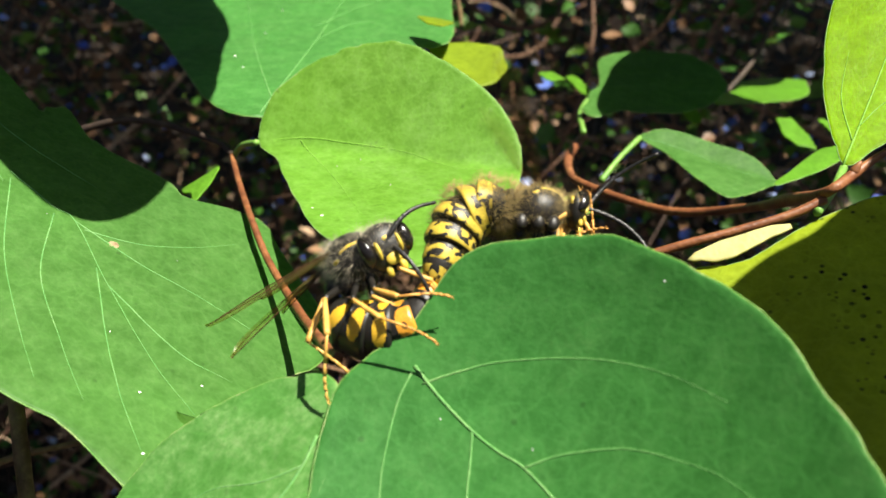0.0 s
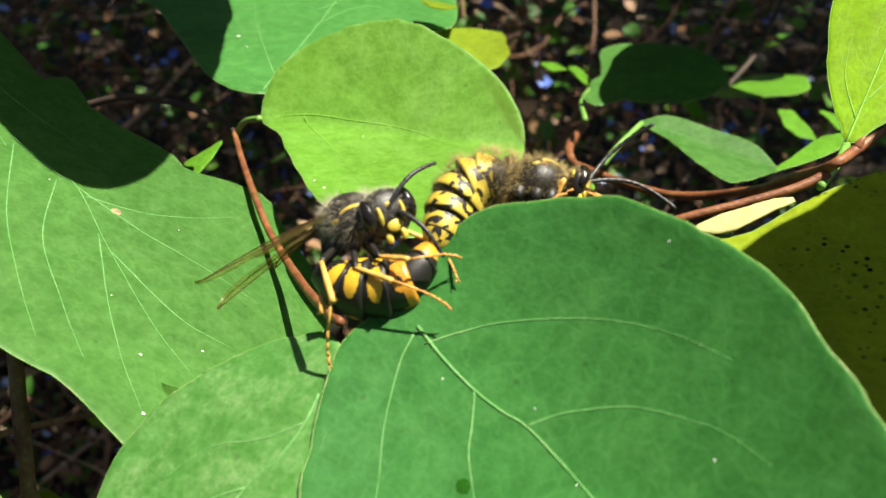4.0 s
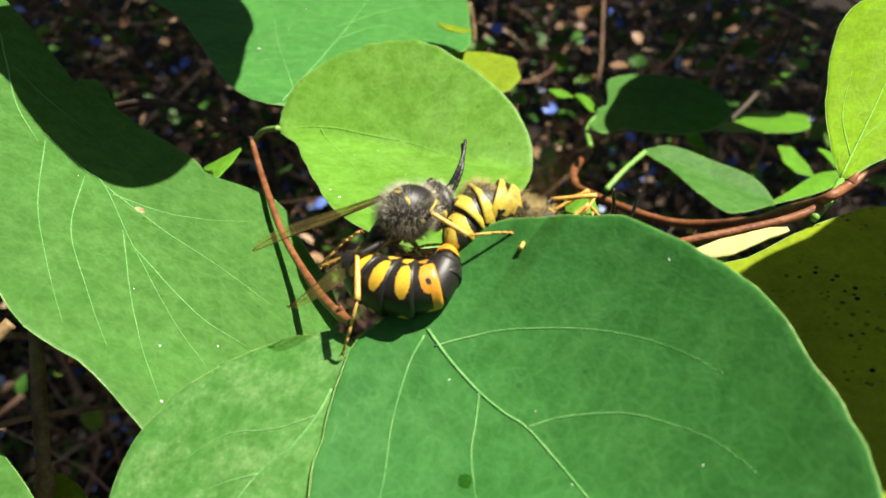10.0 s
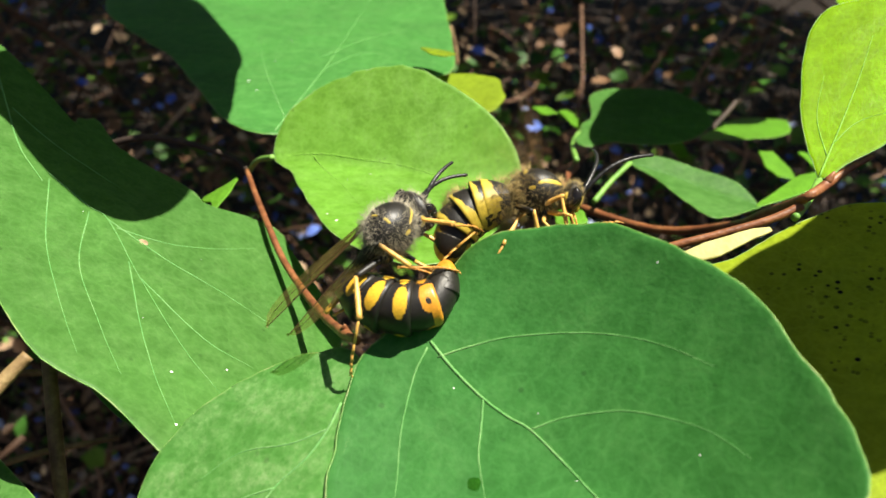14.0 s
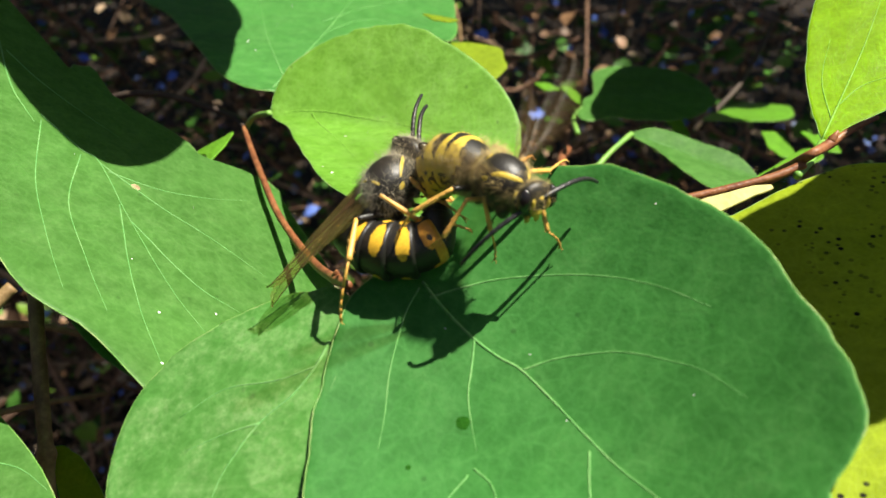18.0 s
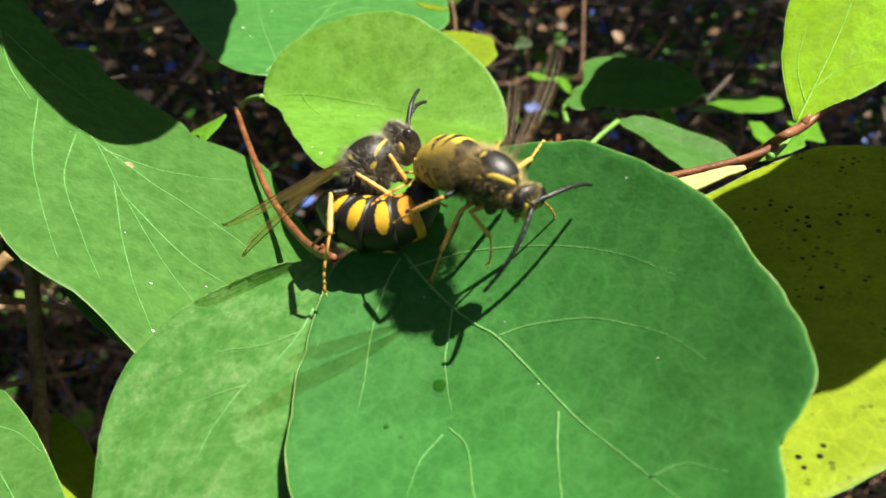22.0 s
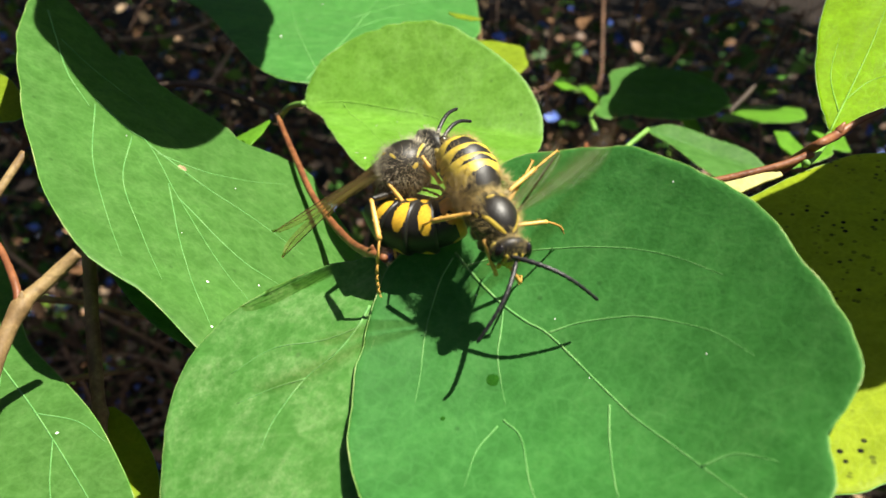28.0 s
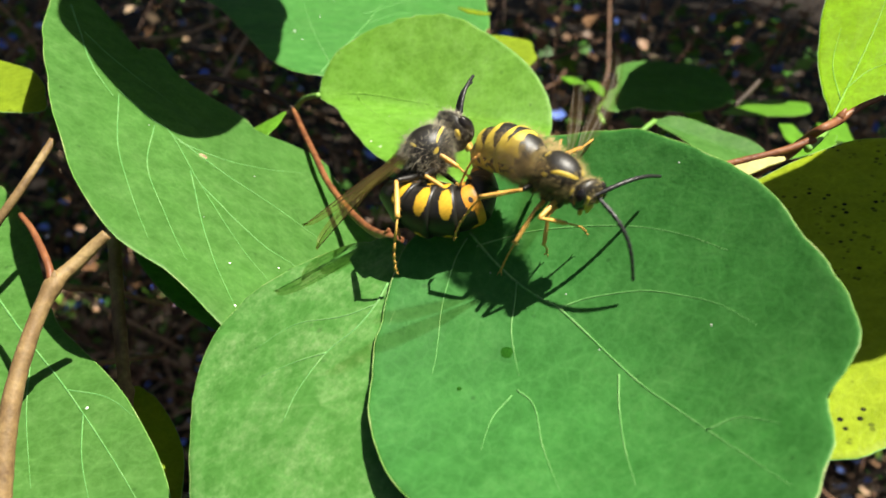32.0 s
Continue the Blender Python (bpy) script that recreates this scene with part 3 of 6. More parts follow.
leaf((-35.6, 95.1, -37.0), (-0.3, 0.8), -55, (12.5, 2.6), [0.85, 0.73, 0.73, 0.83, 1.0, 0.91, 0.79, 0.76, 0.77, 0.92, 1.06, 0.74, 0.7, 0.82, 0.99, 0.99], (0, 0, 0),
     [], LEAF['yellow'], 'shaded leaf with a bright yellow rim', (), [])
leaf((73.2, 159.7, 53.9), (0, 1.0), 68, (14.7, 7.9), [0.95, 0.85, 0.83, 0.84, 0.79, 0.82, 0.8, 0.89, 0.98, 0.82, 0.74, 0.75, 0.89, 0.86, 0.76, 0.78], (0, 0, 0),
     [], LEAF['bright'], 'small bright yellow-green leaf high on the shrub', (), [])
leaf((-3.3, 169.3, 42.2), (0, 0.5), -66, (6.5, 2.8), [0.69, 0.66, 0.74, 1.0, 0.83, 0.76, 0.77, 0.74, 0.84, 0.95, 0.71, 0.64, 0.68, 0.79, 0.73, 0.79], (0, 0, 0),
     [], LEAF['yellow'], 'tiny curled yellow-green leaf tip', (), [])
# two more unseen leaves, added to shade the nibbled and young leaves
leaf((74.5, 193.6, 82.5), (0.0, 0.7), 75, (41.1, 21.6), [0.93, 0.87, 0.86, 0.89, 0.86, 0.8, 0.79, 0.84, 0.97, 1.07, 1.24, 1.25, 1.04, 0.92, 0.87, 0.86, 0.9, 0.83, 0.79, 0.78, 0.82, 0.91, 0.95, 0.86, 0.82, 0.82, 0.86, 0.97], (0.0, 0.0, 0.0),
     [], LEAF['green'], 'unseen green leaf high on the shrub, added to shade one below', (), [])
leaf((109.6, 243.1, 109.2), (0, 0.4), 62, (39.8, 12.6), [0.9, 0.86, 0.9, 0.93, 0.79, 0.76, 0.78, 0.82, 0.97, 0.92, 0.85, 0.8, 0.82, 0.95, 0.97, 0.78, 0.72, 0.72, 0.81, 1.04], (0, 0, 0),
     [], LEAF['green'], 'unseen green leaf high on the shrub, added to shade one below', (), [])
# == end of leaves ==


# ---- thicket behind, and an unseen shade canopy added over it ----
def island_mat(name, stops, rough, trans=0.0):
    m, nt, b, co = base_mat(name, rough, 0.35)
    g = nt.nodes.new("ShaderNodeNewGeometry")
    col = ramp(nt, g.outputs["Random Per Island"], stops)
    n = noise_tex(nt, 120, 4, 0.6, co)
    col = mix(nt, 1.0, col, ramp(nt, n, [(0.3, (0.65, 0.65, 0.65)), (0.7, (1.2, 1.2, 1.2))]), "MULTIPLY")
    nt.links.new(col, b.inputs["Base Color"])
    bump(nt, b, n, 0.4, 0.001)
    if trans:
        tr = nt.nodes.new("ShaderNodeBsdfTranslucent")
        nt.links.new(col, tr.inputs["Color"])
        ms = nt.nodes.new("ShaderNodeMixShader")
        ms.inputs[0].default_value = trans
        nt.links.new(b.outputs[0], ms.inputs[1])
        nt.links.new(tr.outputs[0], ms.inputs[2])
        nt.links.new(ms.outputs[0], nt.nodes["Material Output"].inputs["Surface"])
    return m


def in_thicket(rnd, near, far, wide=0.6, high=0.36, low=0.36):
    """A place in the thicket, spread over the wedge behind the leaves."""
    y = near + (far - near) * rnd.random() ** 0.7
    return BUSH @ (Vector((rnd.uniform(-wide, wide) * y, y, rnd.uniform(-low, high) * y)) * MM)


def add_leaflet(bm, rnd, place, size, flat=0.6):
    """A small curved leaf of eight triangles."""
    way = Vector((rnd.gauss(0, 1), rnd.gauss(0, 1), rnd.gauss(0, flat))).normalized()
    nrm = (Vector((rnd.gauss(0, 0.5), rnd.gauss(-0.3, 0.5), 1))).normalized()
    side = way.cross(nrm).normalized()
    nrm = side.cross(way)
    w, curl = size * rnd.uniform(0.28, 0.48), rnd.uniform(-0.25, 0.25)
    rows = []
    for f, g in ((0.0, 0.12), (0.3, 0.9), (0.62, 0.85), (1.0, 0.03)):
        c = place + way * size * (f - 0.5) + nrm * size * curl * (f - 0.5) ** 2 * 2
        rows.append([bm.verts.new(c - side * w * g + nrm * w * g * 0.3), bm.verts.new(c), bm.verts.new(c + side * w * g + nrm * w * g * 0.3)])
    for a, b in zip(rows, rows[1:]):
        bm.faces.new((a[0], a[1], b[1], b[0]))
        bm.faces.new((a[1], a[2], b[2], b[1]))


rnd = random.Random(8)
bm = bmesh.new()
for n in range(1500):
    p = in_thicket(rnd, 430, 1500)
    if p.z < 0.02:
        p.z = rnd.uniform(0.01, 0.06)
    way = Vector((rnd.gauss(0, 0.8), rnd.gauss(0, 0.6), rnd.gauss(0.15, 0.8))).normalized() * rnd.uniform(0.05, 0.24)
    sag = Vector((rnd.gauss(0, 0.02), rnd.gauss(0, 0.02), rnd.gauss(0, 0.02)))
    r = rnd.choice((0.0006, 0.0008, 0.0011, 0.0016))
    tube(spline([p - way * 0.5, p + sag, p + way * 0.5], 6), [r * (1 - 0.09 * i) for i in range(7)], 6, bm=bm)
TWIGS = island_mat("thicket_bark", [(0.0, (0.03, 0.018, 0.012)), (0.4, (0.1, 0.05, 0.028)), (0.7, (0.24, 0.13, 0.075)), (0.95, (0.42, 0.29, 0.19))], 0.7)
tagged(part("thicket_twigs", bm, TWIGS), "tangle of thin brown twigs in deep shade", "twigs", kind="stuff")
kinds = (
    ("thicket_leaves", 6000, 0.0025, 0.013, [(0.0, (0.03, 0.09, 0.015)), (0.5, (0.06, 0.18, 0.02)), (1.0, (0.16, 0.28, 0.03))], 0.35, "small green leaves scattered through the dark thicket", "leaves"),
    ("leaf_litter", 9500, 0.0018, 0.0105, [(0.0, (0.02, 0.012, 0.007)), (0.4, (0.13, 0.065, 0.03)), (0.75, (0.3, 0.17, 0.09)), (1.0, (0.5, 0.37, 0.25))], 0.2, "dead brown leaves and scraps caught among twigs", "dead leaves"),
    # blue flakes give the glints of sky among the twigs as plain colour
    ("sky_specks", 1500, 0.003, 0.008, [(0.0, (0.06, 0.12, 0.6)), (0.6, (0.2, 0.32, 0.9)), (1.0, (0.6, 0.7, 0.95))], 0.3, "tiny blue flakes standing for sky glints in the thicket", "petals"),
)
for name, count, small, large, stops, trans, label, category in kinds:
    bm = bmesh.new()
    for n in range(count):
        p = in_thicket(rnd, 380, 1700)
        if p.z < 0.02:
            p.z = rnd.uniform(0.015, 0.05)
        add_leaflet(bm, rnd, p, rnd.uniform(small, large) * (0.7 + p.y))
    tagged(part(name, bm, island_mat(name + "_tissue", stops, 0.5, trans)), label, category, kind="stuff")

# unseen canopy added overhead so that its shade darkens the thicket
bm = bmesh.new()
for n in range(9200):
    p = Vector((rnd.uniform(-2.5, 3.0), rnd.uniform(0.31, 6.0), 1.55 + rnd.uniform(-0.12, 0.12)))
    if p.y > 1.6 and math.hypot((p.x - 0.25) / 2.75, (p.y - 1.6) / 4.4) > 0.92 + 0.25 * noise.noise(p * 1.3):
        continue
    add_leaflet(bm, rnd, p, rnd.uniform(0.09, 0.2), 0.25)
SHADE_LEAF = island_mat("shade_canopy_leaf", [(0.0, (0.03, 0.09, 0.015)), (1.0, (0.07, 0.18, 0.03))], 0.5, 0.25)
tagged(part("shade_canopy", bm, SHADE_LEAF), "unseen leafy canopy added to shade the thicket", "foliage", kind="stuff")


# ---- twigs and stalks ----
def twig(name, points, radii, material, label, category="twig", nodes=()):
    """A twig through points of the shrub's frame, with swollen nodes."""
    n = 10 * (len(points) - 1)
    pts = spline(points, n)
    rad = [np.interp(k / n, np.linspace(0, 1, len(radii)), radii) * (1 + 0.05 * noise.noise(Vector(points[0]) + Vector((k * 0.4, 0, 0)))) for k in range(n + 1)]
    for at_, more in nodes:
        rad = [r * (1 + more * math.exp(-((k / n - at_) * 28) ** 2)) for k, r in enumerate(rad)]
    base = local(points[0])
    thing = new(name)
    thing.location = base
    tagged(thing, label, category, "twigs of the shrub")
    part("stem", tube([local(p) - base for p in pts], [r * MM for r in rad], 12, 0.03, len(points)), material, thing)
    for at_, more in nodes:
        k = int(at_ * n)
        ring = [local(pts[k]) - base, local(pts[k]) - base + (local(pts[min(k + 1, n)]) - local(pts[k])).normalized() * 0.7 * MM]
        part("bud", tube([ring[0], ring[0] * 0.5 + ring[1] * 0.5 + Vector((0, 0, 0.4 * MM)), ring[1] + Vector((0, -0.3 * MM, 1.2 * MM))], [0.55 * MM, 0.5 * MM, 0.12 * MM], 8), material, thing, "small pointed bud")
    return thing


# == twigs ==
twig('twig', [(-32.1, 141.0, 13.6), (-28.6, 131.0, 8.0), (-25.3, 123.0, 2.9), (-22.3, 117.5, -1.9), (-18.5, 110.5, -6.3), (-15.0, 103.0, -9.5), (-12.2, 95.0, -11.2), (-10.4, 90.0, -12.0)], [0.42, 0.45, 0.45, 0.45, 0.5, 0.5, 0.45], BARK_RED, 'slender reddish-brown stem running down to a leaf', 'twig', [(0.86, 0.25)])
twig('twig', [(-32.4, 143.0, 14.1), (-34.5, 145.0, 16.0), (-39.1, 147.0, 17.8), (-45.1, 149.0, 19.6), (-51.8, 150.0, 20.1), (-61.0, 153.0, 18.4)], [0.6, 0.5, 0.5, 0.5, 0.6, 0.6], BARK_DARK, 'thin dark twig in shade', 'twig', [])
twig('leaf_stalk', [(-32.1, 142.0, 13.6), (-30.0, 138.0, 14.7), (-27.2, 134.5, 14.6)], [0.45, 0.4, 0.45], VEIN_STALK, 'short green stalk of an oval leaf', 'leaf stalk', [])
twig('twig', [(28.5, 205.0, 28.6), (23.5, 190.0, 22.0), (21.6, 175.0, 16.6), (22.2, 160.0, 12.6), (32.7, 147.0, 7.3), (41.0, 136.0, 6.8), (39.5, 115.0, 5.8), (36.5, 97.0, 4.6), (39.5, 97.5, 6.5), (42.2, 98.0, 8.4), (45.1, 98.5, 10.0)], [0.9, 0.9, 0.8, 0.68, 0.66, 0.66, 0.64, 0.56, 0.46, 0.38, 0.28], BARK_RED, 'bent reddish-brown twig with small buds', 'twig', [(0.6, 0.3), (0.8, 0.25)])
twig('twig', [(19.2, 99.0, -1.9), (23.5, 98.0, -0.5), (27.8, 97.5, 0.7), (33.2, 97.0, 2.4), (36.6, 97.0, 4.0)], [0.5, 0.45, 0.45, 0.5], BARK_RED, 'thin reddish side twig', 'twig', [])
twig('leaf_stalk', [(23.7, 153.1, 12.4), (27.0, 155.9, 16.4), (31.1, 159.5, 20.5)], [0.5, 0.45, 0.5], VEIN_STALK, 'pale green stalk of a folded leaf', 'leaf stalk', [])
twig('leaf_stalk', [(35.6, 96.5, 2.6), (38.5, 100.0, 5.0), (41.5, 104.3, 8.2)], [0.45, 0.4, 0.45], VEIN_STALK, 'green stalk of a bright leaf', 'leaf stalk', [])
twig('leaf_stalk', [(25.4, 184.3, 25.6), (27.4, 202.7, 33.2), (32.3, 216.2, 39.6), (39.3, 219.0, 41.6)], [0.6, 0.5, 0.5, 0.4], VEIN_STALK, 'thin green stalk of a nibbled leaf', 'leaf stalk', [])
twig('twig', [(90.4, 255.8, 77.7), (79.0, 247.5, 57.2), (70.7, 243.3, 47.3), (66.1, 240.8, 41.5)], [0.6, 0.7, 0.7, 0.6], BARK_DARK, 'thin dark twig crossing small leaves', 'twig', [])
twig('twig', [(-43.0, 74.0, -42.7), (-44.2, 75.9, -33.6), (-44.4, 78.0, -27.0), (-43.5, 80.3, -20.3), (-41.7, 81.9, -17.2), (-39.4, 82.6, -14.2)], [1.0, 0.95, 0.85, 0.75, 0.7, 0.6], BARK_BROWN, 'pale brown woody twig beside a leaf', 'twig', [(0.62, 0.3)])
twig('twig', [(-43.4, 80.2, -19.9), (-44.2, 80.9, -17.8), (-47.1, 83.5, -14.5), (-49.4, 85.2, -12.6)], [0.4, 0.4, 0.35, 0.3], BARK_RED, 'short reddish side shoot', 'twig', [])
twig('twig', [(-55.1, 91.3, -13.8), (-52.7, 91.8, -9.1), (-50.7, 94.0, -3.0)], [0.5, 0.5, 0.45], BARK_BROWN, 'thin brown twig behind a leaf', 'twig', [])
twig('twig', [(-45.4, 101.3, -11.7), (-43.8, 100.4, -19.8), (-42.2, 99.2, -26.4), (-40.7, 97.8, -31.5), (-39.2, 96.6, -37.6)], [0.8, 0.8, 0.8, 0.7, 0.7], BARK_BROWN, 'dark upright stem with a pinkish bud', 'twig', [(0.72, 0.5)])
twig('twig', [(-70.9, 137.8, -17.2), (-64.6, 138.0, -18.1), (-58.8, 139.1, -18.2), (-49.9, 140.5, -19.8)], [0.55, 0.55, 0.5, 0.4], BARK_BROWN, 'pale horizontal dead twig', 'twig', [])
twig('twig', [(-70.0, 139.8, -33.5), (-61.9, 141.7, -30.4), (-50.3, 144.5, -27.8)], [0.5, 0.5, 0.4], BARK_BROWN, 'pale horizontal dead twig', 'twig', [])
twig('twig', [(0.6, 294.0, 90.1), (2.6, 294.5, 83.0), (3.3, 294.9, 77.7)], [0.7, 0.7, 0.6], BARK_BROWN, 'pale dead twig end', 'twig', [])
# == end of twigs ==


# ---- wasps ----
def plain(name, colour, rough=0.35, spec=0.5, vary=0.2, scale=900):
    lo, hi = tuple(v * (1 - vary) for v in colour), tuple(min(1, v * (1 + vary)) for v in colour)
    return mottled(name, lo, colour, hi, scale, rough, spec, 0.25, 0.0001)


BLACK = plain("black_chitin", (0.014, 0.012, 0.010), 0.44, 0.45, 0.3)
YELLOW = plain("yellow_chitin", (0.54, 0.40, 0.05), 0.42, 0.4, 0.2)
GOLD = plain("gold_chitin", (0.68, 0.40, 0.03), 0.36, 0.45, 0.2)
AMBER = plain("amber_chitin", (0.62, 0.27, 0.025), 0.34, 0.5, 0.2)
LEG = plain("leg_yellow", (0.68, 0.38, 0.085), 0.4, 0.45, 0.2)
FOOT = plain("foot_orange", (0.62, 0.30, 0.07), 0.45, 0.4, 0.25)
FEELER = plain("feeler_black", (0.016, 0.015, 0.016), 0.42, 0.5, 0.3)
EYE = plain("eye_black", (0.01, 0.008, 0.007), 0.15, 0.6, 0.2)
HAIR = plain("hair_grey", (0.40, 0.36, 0.27), 0.6, 0.3, 0.4)
GOLD_HAIR = plain("hair_gold", (0.36, 0.27, 0.11), 0.6, 0.3, 0.3)


def wing_mat(name, lo, hi, tint, clear_share):
    m, nt, b, co = base_mat(name, 0.3, 0.5)
    nt.links.new(ramp(nt, noise_tex(nt, 500, 3, 0.6, co), [(0.3, lo), (0.7, hi)]), b.inputs["Base Color"])
    clear = nt.nodes.new("ShaderNodeBsdfTransparent")
    clear.inputs[0].default_value = (*tint, 1)
    ms = nt.nodes.new("ShaderNodeMixShader")
    ms.inputs[0].default_value = clear_share
    nt.links.new(b.outputs[0], ms.inputs[1])
    nt.links.new(clear.outputs[0], ms.inputs[2])
    nt.links.new(ms.outputs[0], nt.nodes["Material Output"].inputs["Surface"])
    return m


WING = wing_mat("wing_olive", (0.10, 0.085, 0.03), (0.2, 0.17, 0.06), (0.95, 0.95, 0.80), 0.84)
WING_CLEAR = wing_mat("wing_clear", (0.12, 0.08, 0.035), (0.22, 0.15, 0.07), (0.95, 0.92, 0.85), 0.93)
WING_VEIN = plain("wing_vein", (0.075, 0.042, 0.016), 0.4, 0.4, 0.3)


def blob(sx, sy, sz, shape=None, seg=28, rings=18):
    """An ellipsoid in millimetres, reshaped point by point."""
    bm = bmesh.new()
    bmesh.ops.create_uvsphere(bm, u_segments=seg, v_segments=rings, radius=1.0)
    for v in bm.verts:
        p = Vector((v.co.z, v.co.y, -v.co.x))
        p = Vector((p.x * sx, p.y * sy, p.z * sz))
        v.co = (shape(p) if shape else p) * MM
    return bm


def hairs(radii, count, length, seed, where, material, parent, thick=0.017):
    """Fine hairs standing on an ellipsoid, where where(p) allows."""
    rnd, bm, made = random.Random(seed), bmesh.new(), 0
    while made < count:
        d = Vector((rnd.gauss(0, 1), rnd.gauss(0, 1), rnd.gauss(0, 1))).normalized()
        if not where(d):
            continue
        p = Vector((d.x * radii[0], d.y * radii[1], d.z * radii[2])) * 0.97
        n = Vector((d.x / radii[0], d.y / radii[1], d.z / radii[2])).normalized()
        tip = p + (n + Vector((rnd.uniform(-0.5, 0.2), rnd.uniform(-0.35, 0.35), rnd.uniform(-0.35, 0.35)))).normalized() * length * rnd.uniform(0.5, 1.2)
        a = n.orthogonal().normalized() * thick
        b = n.cross(a)
        base = [bm.verts.new((p + a) * MM), bm.verts.new((p - a * 0.5 + b * 0.87) * MM), bm.verts.new((p - a * 0.5 - b * 0.87) * MM)]
        t = bm.verts.new(tip * MM)
        for i in range(3):
            bm.faces.new((base[i], base[(i + 1) % 3], t))
        made += 1
    return tagged(part("hair", bm, material, parent), kind="stuff")


def segment(length, r0, r1, last, amber, ventral, first=False):
    """One ring of the abdomen along +x, dorsal +z, black in front and yellow behind with two dark dots."""
    bm, n, m = bmesh.new(), 112, 30
    rows = []
    for j in range(m + 1):
        f = j / m
        r = r0 + (r1 - r0) * f
        r *= 1 - 0.07 * max(0, (f - 0.9) / 0.1) ** 2 - 0.32 * (1 - f) ** 2
        if last:
            r = r0 * math.sqrt(max(0.002, 1 - f ** 1.8))
        rows.append([bm.verts.new(Vector((f * length, r * math.sin(a), r * 0.94 * math.cos(a))) * MM) for a in (2 * math.pi * k / n for k in range(n))])
    for j in range(m):
        for k in range(n):
            face = bm.faces.new((rows[j][k], rows[j + 1][k], rows[j + 1][(k + 1) % n], rows[j][(k + 1) % n]))
            f, a = (j + 0.5) / m, 2 * math.pi * (k + 0.5) / n
            a = a - 2 * math.pi if a > math.pi else a
            dot = math.hypot((f - (0.8 if ventral else 0.74)) / 0.07, (abs(a) - 0.86) / 0.15) < 1
            b = abs(a)
            warm = amber
            if ventral:
                line = (0.52 if first else 0.70) + 0.17 * math.exp(-(a / 0.34) ** 2) - 0.05 * math.cos(4.0 * a) * (b > 0.5) - 0.26 * max(0, min(1, (b - 0.6) / 0.8))
                line = line if b < 1.3 else max(0.42, line - (b - 1.3) * 0.7)
                blot = b > 1.75 and noise.noise(Vector((f * 4.5, a * 2.6, length * 3 + r1 * 17))) > 0.08 + 0.25 * max(0, 2.0 - b)
                yellow = f > line and not blot and f < 0.975
            elif last:
                yellow = warm = f > 0.6
            elif amber == 2:
                yellow = False
            else:
                lean = 0.6 * (f - 0.7)
                oval = math.hypot((f - 0.72) / 0.19, (b - 1.0 - lean) / 0.62) < 1 or math.hypot((f - 0.76) / 0.13, (b - 2.05) / 0.3) < 1
                yellow = (oval or (amber and f > 0.74 and b < 1.6)) and not (dot and amber)
            face.material_index = (2 if warm else 1) if yellow else 0
    for ring, flip in ((rows[0], True), (rows[-1], False)):
        bm.faces.new(ring[::-1] if not flip else ring)
    return bm


def rod(length, r0, r1, bulge=0.15, spines=0, seed=0):
    """A limb piece along +x."""
    n = 8
    pts = [Vector((length * k / n, 0, 0)) * MM for k in range(n + 1)]
    rad = [(r0 + (r1 - r0) * k / n) * (1 + bulge * math.sin(math.pi * k / n)) * MM for k in range(n + 1)]
    bm = tube(pts, rad, 10)
    rnd = random.Random(seed)
    for _ in range(spines):
        f, a = rnd.uniform(0.15, 0.98), rnd.uniform(0, 6.28)
        r = r0 + (r1 - r0) * f
        p = Vector((length * f, math.cos(a) * r, math.sin(a) * r))
        q = p + Vector((0.22, math.cos(a) * 0.2, math.sin(a) * 0.2))
        tube([p * MM, q * MM], [0.02 * MM, 0.004 * MM], 4, bm=bm)
    return bm


def foot(length, r):
    """A tarsus: five short joints ending in two claws."""
    bm, x = bmesh.new(), 0.0
    for k, share in enumerate((0.42, 0.2, 0.14, 0.1, 0.14)):
        d = length * share
        tube([Vector((x, 0, -0.02 * k * k)) * MM, Vector((x + d * 0.6, 0, -0.02 * k * k)) * MM, Vector((x + d * 1.02, 0, -0.02 * (k + 1) ** 2)) * MM], [r * 0.7 * MM, r * 0.85 * MM, r * 1.05 * MM], 8, bm=bm)
        x += d
    for s in (-1, 1):
        tube([Vector((x, s * 0.05, -0.5)) * MM, Vector((x + 0.25, s * 0.16, -0.55)) * MM, Vector((x + 0.3, s * 0.2, -0.75)) * MM], [0.06 * MM, 0.05 * MM, 0.015 * MM], 6, bm=bm)
    return bm


def antenna(length, r):
    """A feeler along +x that bends towards -z, in ringed joints."""
    bm = bmesh.new()
    n = 36
    pts, rad = [], []
    for k in range(n + 1):
        f = k / n
        pts.append(Vector((length * f, 0, length * 0.16 * math.sin(math.pi * f) ** 1.0)) * MM)
        rad.append(r * (1.0 if f > 0.12 else 0.8) * (1 - 0.35 * f) * (1.1 if k % 3 else 0.86) * MM)
    return tube(pts, rad, 10, bm=bm)


